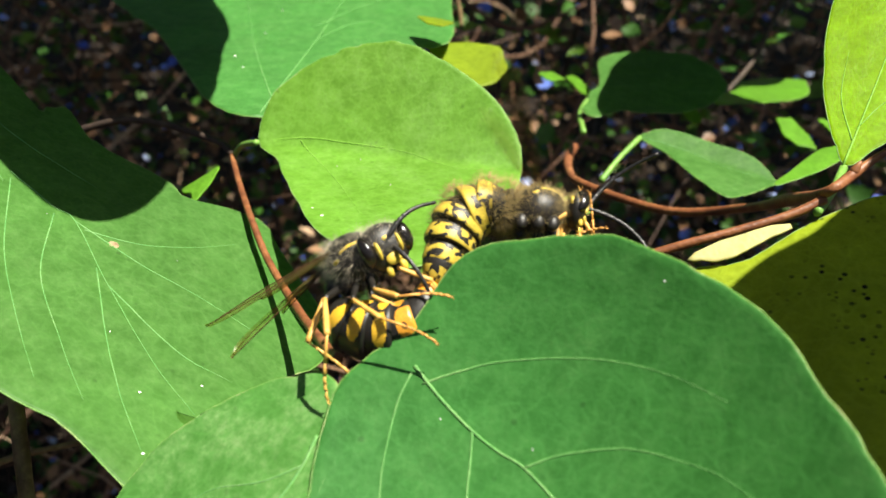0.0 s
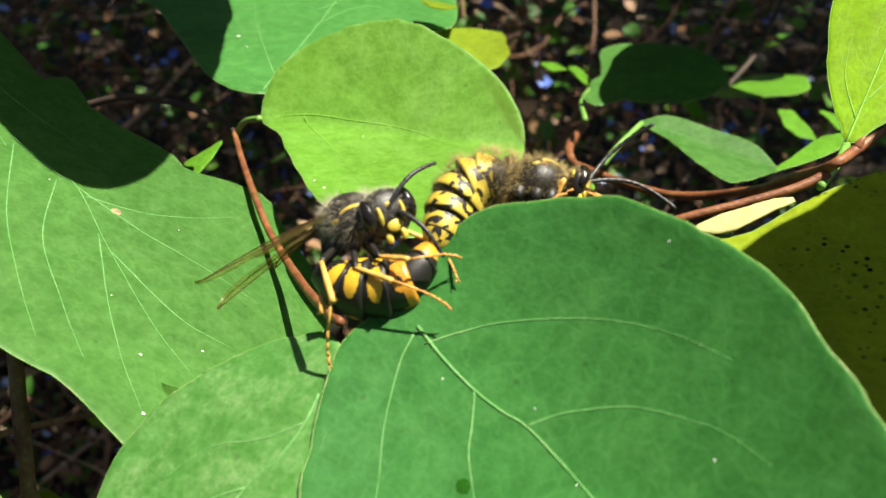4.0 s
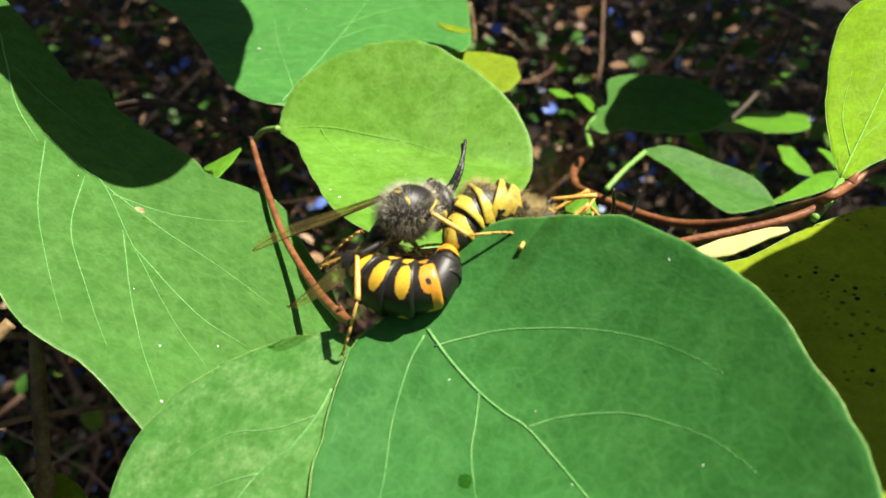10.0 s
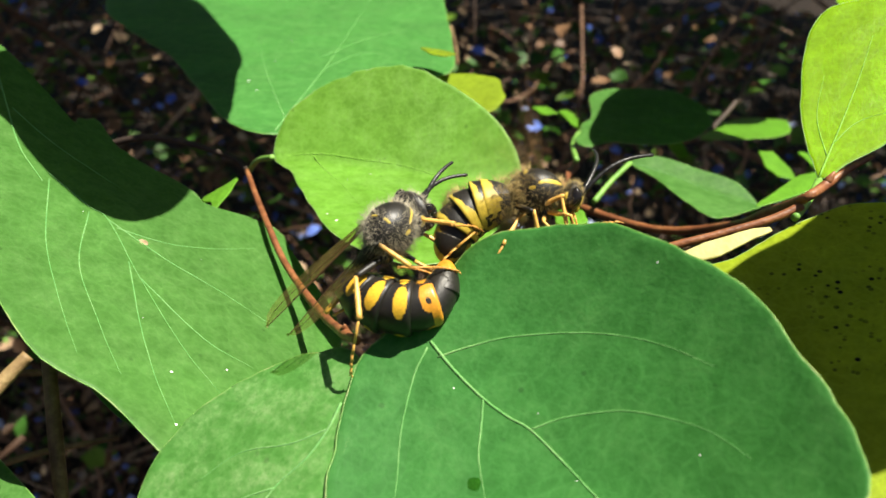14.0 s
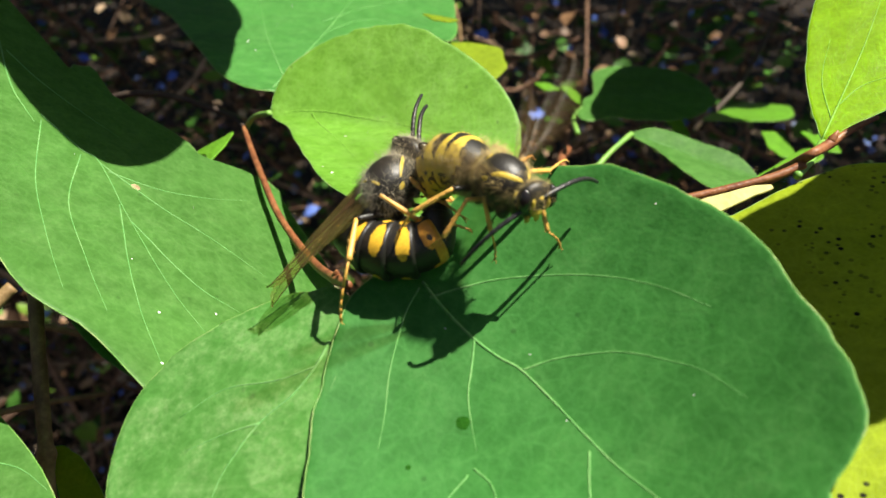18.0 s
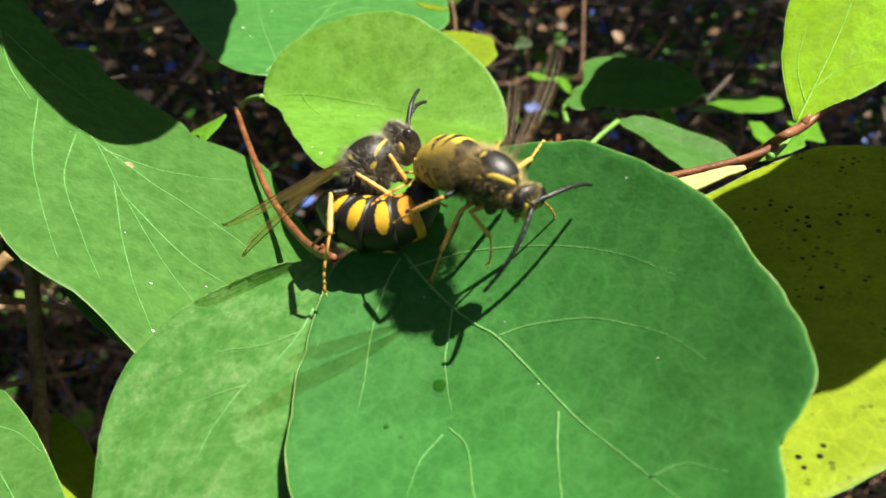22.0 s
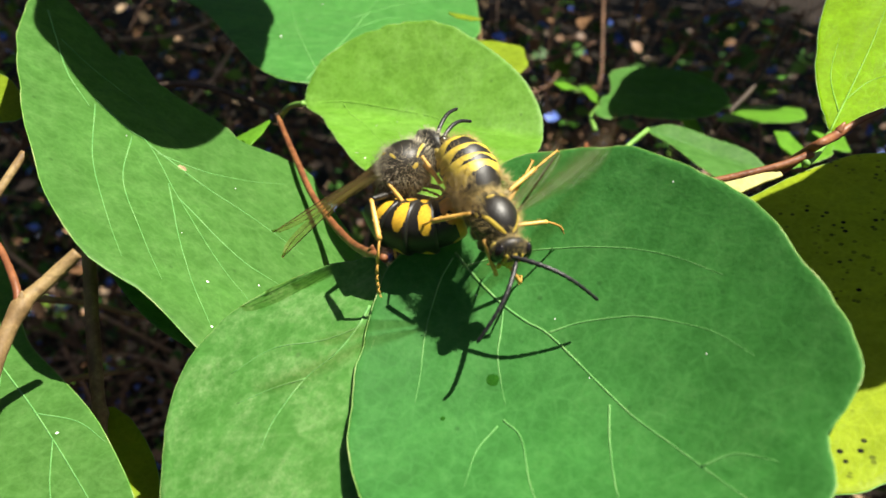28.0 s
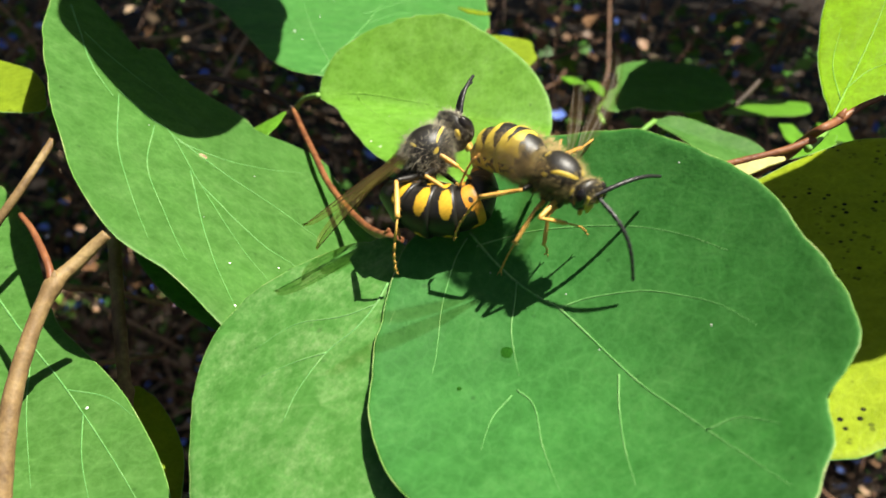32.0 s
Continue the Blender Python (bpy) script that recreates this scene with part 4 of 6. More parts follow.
def wing(length, width, parent, name, s, film, stout):
    """A wing along +x with its membrane and veins."""
    bm, n = bmesh.new(), 22
    top, low = [], []
    lead = lambda f: width * 0.16 * math.sin(math.pi * f ** 0.8)
    trail = lambda f: -width * (0.12 + 0.88 * f ** 0.8) * math.sqrt(max(0, 1 - f ** 5)) + width * 0.1
    grid = []
    for k in range(n + 1):
        f = k / n
        a, b = lead(f), trail(f)
        grid.append([Vector((length * f, s * (a + (b - a) * j / 6), 0.12 * math.sin(j * 1.7 + f * 4) * (0.3 + f))) for j in range(7)])
    vs = [[[bm.verts.new((p + Vector((0, 0, z))) * MM) for p in row] for row in grid] for z in (0.008, -0.008)]
    for w, sheet in enumerate(vs):
        for a, b in zip(sheet, sheet[1:]):
            for j in range(6):
                q = (a[j], b[j], b[j + 1], a[j + 1])
                bm.faces.new(q if (w == 0) == (s < 0) else q[::-1])
    blade = part(name, bm, film, parent, "clear tinted wing")
    for j0, j1, r, end in ((0, 0, 0.075, 1.0), (1, 1, 0.05, 0.8), (2, 3, 0.045, 0.95), (3, 5, 0.04, 0.8), (5, 6, 0.035, 0.6)):
        pts = []
        for k in range(0, int(n * end) + 1):
            j = j0 + (j1 - j0) * k / n
            i = min(int(j), 5)
            pts.append((grid[k][i].lerp(grid[k][i + 1], j - i) + Vector((0, 0, 0.02))) * MM)
        part("vein", tube(pts, [r * stout * MM * (1 - 0.5 * q / len(pts)) for q in range(len(pts))], 5), WING_VEIN, blade)
    return blade


LEG_ROOTS = {"fore": (1.1, 0.7), "mid": (0.1, 0.85), "hind": (-1.1, 0.8)}


def wasp(size, label, hairy, hair_mat, ventral):
    """A wasp of parts about its thorax, head towards +x and back towards +z. Gives the thing and its parts by name."""
    thing = tagged(new("wasp"), label, "wasp", "pair of wasps")
    full = size
    k = size * (1.0 if ventral else 1.1)
    p = {"thing": thing, "size": full}

    def thorax_shape(v):
        x = v.x / (3.0 * k)
        v.z += -0.35 * k * max(0, -x) ** 2 + 0.1 * k * max(0, x)
        v.y *= 1 - 0.18 * max(0, -x) - 0.1 * max(0, x) ** 2
        return v

    def skin(line, width):
        """A strip of coloured cuticle lying in the surface of the thorax."""
        bm, rows, n = bmesh.new(), [], len(line) - 1
        for i, q in enumerate(line):
            way = (line[min(i + 1, n)] - line[max(i - 1, 0)]).normalized()
            side = q.normalized().cross(way).normalized() * width * (0.25 + 0.75 * math.sin(math.pi * (i + 0.5) / (n + 1)) ** 0.6)
            row = []
            for f, lift in ((-1, 0.985), (-0.5, 1.012), (0, 1.016), (0.5, 1.012), (1, 0.985)):
                v = q + side * f
                d = Vector((v.x / 2.95, v.y / 2.3, v.z / 2.4)).normalized() * lift * k
                row.append(bm.verts.new(thorax_shape(Vector((d.x * 2.95, d.y * 2.3, d.z * 2.4))) * MM))
            rows.append(row)
        for a, b in zip(rows, rows[1:]):
            for i in range(4):
                bm.faces.new((a[i], a[i + 1], b[i + 1], b[i]))
        return bm

    p["thorax"] = part("thorax", blob(2.95 * k, 2.3 * k, 2.4 * k, thorax_shape, 48, 32), BLACK, thing)
    for s in (-1, 1):
        part("shoulder_stripe", skin(spline([(2.55, s * 0.45, 1.2), (2.0, s * 1.2, 1.5), (1.1, s * 1.75, 1.55), (0.3, s * 2.05, 1.2)], 14), 0.36 if ventral else 0.22), YELLOW, p["thorax"])
        part("wing_base_mark", skin(spline([(0.1, s * 2.1, 0.75), (-0.2, s * 2.1, 0.6), (-0.5, s * 2.05, 0.5)], 8), 0.26), YELLOW, p["thorax"])
        part("back_mark", skin(spline([(-1.3, s * 0.35, 2.0), (-1.35, s * 0.75, 1.95), (-1.35, s * 1.15, 1.8)], 8), 0.26 if ventral else 0.16), YELLOW, p["thorax"])
    hairs((2.95 * k, 2.25 * k, 2.35 * k), hairy, 1.0 * k, 3, (lambda d: d.z < 0.72 or d.x < -0.3 or d.x > 0.7) if ventral else (lambda d: d.z < 0.85 or d.x < -0.3), hair_mat, p["thorax"], 0.014)

    k = full * (0.92 if ventral else 1.2)

    def head_shape(v):
        v.x *= 1 - 0.25 * (v.z < 0) * abs(v.z) / (2.0 * k)
        v.y *= 1 - 0.28 * max(0, -v.z / (2.0 * k)) ** 1.5
        return v

    head = p["head"] = part("head", blob(1.15 * k, 2.15 * k, 2.0 * k, head_shape, 32, 22), BLACK, thing)
    for s in (-1, 1):
        bm = blob(0.72 * k, 0.62 * k, 1.32 * k, lambda v: v + Vector((0.25 * k * (1 - (v.z / (1.4 * k)) ** 2), 0, 0)), 20, 14)
        bmesh.ops.translate(bm, verts=bm.verts, vec=Vector((0.25, s * 1.62, 0.3)) * k * MM)
        part("eye", bm, EYE, head, "glossy black compound eye")
        bm = blob(0.3 * k, 0.2 * k, 0.75 * k, None, 14, 10)
        bmesh.ops.translate(bm, verts=bm.verts, vec=Vector((0.98, s * 0.92, 0.05)) * k * MM)
        part("face_mark", bm, YELLOW, head)
        bm = blob(0.26 * k, 0.3 * k, 0.5 * k, lambda v: v + Vector((0, -s * 0.25 * k * (v.z / k) ** 2, 0)), 14, 10)
        bmesh.ops.translate(bm, verts=bm.verts, vec=Vector((0.55, s * 0.62, -1.72)) * k * MM)
        part("mandible", bm, YELLOW, head)
        bm = blob(0.25 * k, 0.32 * k, 0.55 * k, None, 12, 8)
        bmesh.ops.translate(bm, verts=bm.verts, vec=Vector((-0.55, s * 1.7, 0.25)) * k * MM)
        part("temple_mark", bm, YELLOW, head)
    for y, z, sx, sy, sz, name in ((0, -0.9, 0.26, 0.66, 0.52, "clypeus"), (0, 0.75, 0.24, 0.36, 0.22, "brow_mark")):
        bm = blob(sx * k, sy * k, sz * k, None, 18, 12)
        bmesh.ops.translate(bm, verts=bm.verts, vec=Vector((0.92, y, z)) * k * MM)
        part(name, bm, YELLOW, head)
    hairs((1.15 * k, 2.1 * k, 1.95 * k), hairy // 4, 0.6 * k, 5, lambda d: d.z > -0.2, hair_mat, head)

    k = full
    for x, y in LEG_ROOTS.values():
        for s in (-1, 1):
            bm = blob(0.7 * k, 0.62 * k, 1.0 * k, None, 16, 10)
            bmesh.ops.translate(bm, verts=bm.verts, vec=Vector((x * 1.35, s * y * 1.1, -1.9)) * k * MM)
            part("coxa", bm, BLACK, p["thorax"])
    feel = 1.0 if not ventral else 1.38
    film, stout = (WING_CLEAR, 0.28) if ventral else (WING, 1.0)
    for s, side in ((-1, "r"), (1, "l")):
        p["antenna_" + side] = part("antenna", antenna(6.6 * k * feel, 0.25 * k), FEELER, thing)
        for leg in LEG_ROOTS:
            slim = (0.85 if leg == "hind" else 0.72) * (0.85 if ventral else 1.0)
            a = {"fore": 0.85, "mid": 1.0, "hind": 1.12}[leg]
            hip = part("femur", rod(3.9 * k * a, 0.40 * k * slim, 0.30 * k * slim, 0.25, 10, 1), BLACK if leg == "hind" or not ventral else LEG, thing)
            p[leg + "_" + side] = (hip, part("tibia", rod(4.0 * k * a, 0.25 * k * slim, 0.34 * k * slim, 0.12, 22, 2), LEG, thing), part("tarsus", foot(5.2 * k * a, 0.19 * k * slim), FOOT if leg != "hind" else LEG, thing), a)
        p["forewing_" + side] = wing((14.5 if ventral else 16.5) * k, (2.7 if ventral else 2.5) * k, thing, "forewing", s, film, stout)
        p["hindwing_" + side] = wing(9.6 * k, 2.1 * k, thing, "hindwing", s, film, stout)
    p["petiole"] = part("petiole", rod(2.6 * k, 0.85 * k, 0.6 * k, 0.1, 0), BLACK, thing)
    p["rings"] = []
    wide = [w * (0.99 if ventral else 1.0) for w in ((0.86, 1.0, 1.04, 1.0, 0.88, 0.66, 0.4) if ventral else (0.62, 0.98, 1.04, 1.0, 0.84, 0.6, 0.34))]
    for i in range(6):
        ring = part("abdomen_ring", segment((2.75 if ventral else 3.7) * k, wide[i] * 2.9 * k, wide[i + 1] * 2.9 * k, i == 5, {3: 1, 4: 2}.get(i, 0) if not ventral else 0, ventral, i == 0), [BLACK, YELLOW if ventral else GOLD, AMBER], thing)
        if ventral:
            hairs((1.9 * k, wide[i + 1] * 2.8 * k, wide[i + 1] * 2.65 * k), 900, 1.0 * k, 11 + i, lambda d: abs(d.x) < 0.6 and d.z < 0.75, hair_mat, ring, 0.018)
        p["rings"].append(ring)
    return p


def aim(at_, way, up):
    """A pose at a place with +x along way and +z near up."""
    x = Vector(way).normalized()
    z = Vector(up)
    z = z - x * z.dot(x)
    z = z.normalized() if z.length > 1e-6 else x.orthogonal().normalized()
    return Matrix.Translation(Vector(at_) * MM) @ Matrix((x, z.cross(x), z)).transposed().to_4x4()


def between(rows, t):
    """The row at a time, on straight lines between the given rows, held at the ends."""
    times = [r[0] for r in rows]
    if t <= times[0]:
        return [Vector(v) for v in rows[0][1:]]
    if t >= times[-1]:
        return [Vector(v) for v in rows[-1][1:]]
    i = max(n for n, s in enumerate(times) if s <= t)
    f = (t - times[i]) / (times[i + 1] - times[i])
    return [Vector(a).lerp(Vector(b), f) for a, b in zip(rows[i][1:], rows[i + 1][1:])]


FEMALE = wasp(0.903, "large black and yellow female wasp, abdomen curled under, on a leaf", 2800, HAIR, 0)
MALE = wasp(0.894, "hairy black and yellow male wasp with long feelers, mating", 2600, GOLD_HAIR, 1)


def key_wasp(p, rows, legs, feelers, wings, joints, outward):
    """Keys a wasp and its parts from rows of places in the shrub's frame."""
    k, keyed = p["size"], {}
    for row in rows:
        t, thorax, head, *rest = row[0], Vector(row[1]), Vector(row[2]), *row[3:]
        bend, up = [Vector(v) for v in rest[:joints]], Vector(rest[joints])
        body = aim(thorax, head - thorax, up)
        back = body.inverted()

        def put(ob, m):
            keyed.setdefault(ob, []).append((t, back @ m))

        keyed.setdefault(p["thing"], []).append((t, BUSH @ body))
        turn = body.to_3x3()
        fwd, left, top = turn.col[0], turn.col[1], turn.col[2]
        hd = thorax + (head - thorax).normalized() * 3.75 * k
        face = (fwd * 0.8 + Vector(p["gaze"](t))).normalized()
        put(p["head"], aim(hd, face, top))
        rear = thorax - fwd * 2.3 * k - top * 0.5 * k
        put(p["petiole"], aim(rear, bend[0] - rear, top))
        if not outward:
            bend[0] = thorax + (bend[0] - thorax).normalized() * 2.3 * k
        line = spline(bend if joints > 3 else [bend[0], bend[1], bend[2]], 60)
        run = [0.0]
        for a, b in zip(line, line[1:]):
            run.append(run[-1] + (b - a).length)
        spot = lambda f: line[min(60, int(np.searchsorted(run, f * run[-1])))]
        mid = sum((v for v in line), Vector()) / 61
        for i, ring in enumerate(p["rings"]):
            a, b = spot(0.05 + i / 6 * 0.93), spot(min(1.0, 0.05 + (i + 1.1) / 6 * 0.93))
            out = (a + b) * 0.5 - mid
            put(ring, aim(a - (b - a).normalized() * (1.3 if outward else 0.7 if i else 0.1) * k, b - a, out.normalized() + Vector((0, -0.35, 0.0)) if outward else top + fwd * 0.2))
        for s, side in ((-1, "r"), (1, "l")):
            root = hd + face * 0.85 * k + left * s * 0.4 * k + top * 0.45 * k
            tip = between(feelers, t)[0 if s < 0 else 1]
            put(p["antenna_" + side], aim(root, tip - root, top + face * 0.4))
            for leg, (x, y) in LEG_ROOTS.items():
                hip, shin, foot_, a = p[leg + "_" + side]
                coxa = thorax + (fwd * x * 1.35 + left * s * y * 1.2 - top * 1.75) * k
                if leg + "_" + side in legs:
                    knee, ankle, tip = between(legs[leg + "_" + side], t)
                else:
                    w = {"fore": 1.0, "mid": 0.1, "hind": -1.0}[leg]
                    knee = coxa + left * s * 2.2 * k + fwd * w * 2.0 * k + top * 0.5 * k
                    ankle = knee + left * s * 0.7 * k + fwd * w * 1.6 * k - top * 2.4 * k
                    tip = ankle + fwd * w * 2.0 * k + left * s * 0.8 * k - top * 1.6 * k
                q = coxa + (knee - coxa).normalized() * 3.9 * k * a
                r = q + (ankle - q).normalized() * 4.0 * k * a
                put(hip, aim(coxa, q - coxa, top))
                put(shin, aim(q, r - q, top))
                put(foot_, aim(r, tip - r, top))
            if wings:
                tips = between(wings, t)
                for name, shift, n in (("forewing_", 0.0, 0 if s < 0 else 1), ("hindwing_", 0.6, 0 if s < 0 else 1)):
                    root = thorax + left * s * 1.35 * k + top * (1.85 - shift * 0.3) * k + fwd * (0.5 - shift) * k
                    put(p[name + side], aim(root, tips[n] - root + Vector((0, shift, -shift * 0.6)), top * 0.8 + Vector((0.1, -0.45, 0.4))))
    for ob, keys in keyed.items():
        walk(ob, keys)
    if not wings:
        for s, side in ((-1, "r"), (1, "l")):
            for name, back_, reach in (("forewing_", 0.42, 0.0), ("hindwing_", 0.75, -0.7)):
                beat = []
                for f in range(0, 32 * FPS + 1):
                    a = radians((8, 56, 4, -40)[f % 4] + 14)
                    way = Vector((-back_, s * math.cos(a), math.sin(a)))
                    beat.append((f / FPS, aim(Vector((0.5 + reach, s * 1.6, 1.3)) * k, way, Vector((0.2, -s * math.sin(a), math.cos(a))))))
                walk(p[name + side], beat)


def motions():
    # == rows ==
    FEMALE_ROWS = [
        (0, (-8.7, 84.0, -3.4), (-5.5, 82.2, -2.2), (-10.7, 84.2, -7.6), (-7.8, 83.0, -9.2), (-3.6, 82.5, -8.7), (-1.9, 83.2, -5.1), (-0.35, -0.2, 0.91)),
        (2, (-8.9, 84.0, -3.9), (-5.4, 82.2, -2.9), (-10.7, 84.2, -8.0), (-8.0, 83.0, -9.2), (-3.7, 82.5, -8.6), (-2.0, 83.2, -5.4), (-0.36, -0.22, 0.91)),
        (5, (-9.0, 81.3, -3.3), (-5.5, 79.6, -2.8), (-11.2, 81.6, -7.9), (-8.4, 80.4, -9.1), (-4.3, 79.9, -8.3), (-2.4, 80.6, -5.2), (-0.37, -0.24, 0.9)),
        (6, (-8.3, 81.5, -3.9), (-5.0, 79.7, -3.2), (-10.1, 81.7, -8.3), (-7.3, 80.4, -9.6), (-3.1, 80.0, -9.1), (-1.7, 80.7, -5.5), (-0.37, -0.24, 0.9)),
        (7, (-9.6, 81.2, -3.4), (-5.8, 79.4, -2.3), (-11.1, 81.5, -8.7), (-8.0, 80.3, -10.1), (-4.0, 79.8, -9.0), (-2.6, 80.5, -5.8), (-0.37, -0.25, 0.9)),
        (8, (-9.0, 81.1, -2.3), (-6.6, 80.5, 0.1), (-11.5, 81.5, -7.8), (-7.0, 80.3, -9.4), (-3.0, 80.2, -7.9), (-2.1, 80.8, -4.1), (-0.83, -0.43, 0.37)),
        (9, (-6.4, 81.5, -2.5), (-3.4, 84.3, -0.5), (-10.5, 82.8, -6.9), (-6.7, 81.1, -9.0), (-2.5, 81.0, -8.1), (-1.6, 82.5, -4.5), (-0.14, -0.83, 0.55)),
        (10, (-5.7, 80.1, -2.0), (-3.1, 82.7, -0.9), (-10.4, 81.3, -6.8), (-6.7, 79.7, -8.6), (-2.6, 79.6, -7.9), (-2.0, 81.1, -4.5), (-0.13, -0.83, 0.54)),
        (11, (-5.8, 79.9, -2.3), (-3.1, 82.4, -1.8), (-9.9, 81.0, -6.4), (-5.8, 79.4, -8.4), (-2.2, 79.4, -7.9), (-1.6, 80.9, -4.9), (-0.12, -0.83, 0.54)),
        (12, (-6.6, 79.8, -2.4), (-3.9, 82.6, -0.7), (-10.5, 81.0, -6.6), (-6.8, 79.5, -8.8), (-2.7, 79.4, -8.4), (-2.1, 80.8, -5.1), (-0.12, -0.79, 0.6)),
        (13, (-7.1, 80.2, -1.7), (-4.4, 83.3, 0.8), (-11.3, 81.6, -6.5), (-7.3, 80.0, -8.8), (-2.8, 80.0, -8.3), (-1.9, 81.4, -4.7), (-0.12, -0.8, 0.59)),
        (16, (-7.2, 79.1, -3.3), (-4.9, 82.1, -1.1), (-10.6, 80.5, -7.8), (-6.8, 78.9, -9.4), (-2.7, 78.7, -8.8), (-2.2, 80.0, -3.9), (-0.17, -0.68, 0.71)),
        (17, (-7.5, 79.5, -3.3), (-5.0, 81.0, -0.4), (-10.5, 80.4, -7.3), (-6.0, 78.7, -8.5), (-2.3, 78.5, -7.3), (-2.2, 79.9, -3.7), (-0.24, -0.59, 0.77)),
        (18, (-6.5, 78.9, -3.8), (-4.2, 80.3, -0.2), (-10.1, 79.8, -8.4), (-6.1, 78.2, -9.5), (-2.3, 78.0, -8.4), (-2.5, 79.3, -4.3), (-0.24, -0.49, 0.83)),
        (19, (-7.5, 78.8, -3.1), (-4.8, 79.8, 0.0), (-10.4, 79.7, -7.4), (-7.0, 78.0, -9.1), (-2.7, 77.9, -8.0), (-2.7, 79.2, -3.7), (-0.24, -0.49, 0.84)),
        (20, (-5.8, 78.5, -3.6), (-2.8, 80.4, -1.4), (-9.5, 79.4, -8.7), (-5.3, 77.7, -9.8), (-1.7, 77.5, -8.6), (-1.6, 78.9, -4.6), (-0.24, -0.49, 0.84)),
        (21, (-6.7, 78.3, -4.0), (-4.4, 79.7, -0.7), (-9.6, 79.2, -8.7), (-6.2, 77.6, -10.4), (-2.3, 77.4, -9.4), (-2.2, 78.8, -5.1), (-0.24, -0.49, 0.84)),
        (22, (-6.7, 78.3, -4.3), (-3.8, 78.9, -1.9), (-10.2, 79.1, -8.0), (-6.4, 77.5, -9.9), (-2.1, 77.3, -8.5), (-1.8, 78.7, -4.6), (-0.28, -0.49, 0.83)),
        (23, (-6.2, 78.2, -3.5), (-3.4, 79.6, -1.2), (-10.3, 79.0, -7.9), (-6.4, 77.4, -9.9), (-2.3, 77.2, -8.9), (-2.1, 78.6, -5.0), (-0.23, -0.49, 0.84)),
        (24, (-8.0, 78.2, -4.4), (-5.6, 79.2, -1.3), (-10.0, 79.0, -8.6), (-6.3, 77.4, -10.1), (-2.9, 77.3, -9.1), (-3.4, 78.6, -4.8), (-0.24, -0.5, 0.84)),
        (25, (-6.3, 78.4, -4.9), (-4.0, 80.0, -2.6), (-10.0, 79.3, -9.3), (-6.1, 77.6, -11.1), (-2.6, 77.6, -9.8), (-2.4, 78.9, -5.4), (-0.24, -0.5, 0.84)),
        (28, (-8.5, 78.0, -4.4), (-5.4, 80.0, -1.8), (-11.1, 78.9, -8.5), (-7.8, 77.3, -10.1), (-3.8, 77.2, -9.0), (-3.4, 78.5, -5.0), (-0.24, -0.51, 0.83)),
        (29, (-7.8, 78.2, -5.0), (-5.0, 80.0, -1.9), (-11.2, 79.0, -9.0), (-7.3, 77.4, -10.4), (-3.3, 77.3, -9.3), (-3.0, 78.7, -5.4), (-0.24, -0.5, 0.83)),
        (30, (-7.5, 77.9, -4.1), (-5.0, 79.8, -1.6), (-10.7, 78.8, -8.7), (-7.3, 77.1, -9.9), (-3.2, 77.0, -8.9), (-3.0, 78.4, -4.9), (-0.23, -0.5, 0.83)),
        (31, (-8.2, 77.8, -4.6), (-5.7, 79.3, -1.7), (-11.8, 78.6, -8.9), (-8.3, 77.1, -10.4), (-3.9, 77.0, -9.3), (-3.7, 78.4, -5.4), (-0.23, -0.51, 0.83)),
        (32, (-7.8, 77.5, -4.6), (-5.2, 78.6, -1.9), (-11.1, 78.4, -8.7), (-7.2, 76.8, -10.5), (-2.6, 76.7, -9.2), (-2.8, 78.0, -5.1), (-0.28, -0.5, 0.82)),
    ]
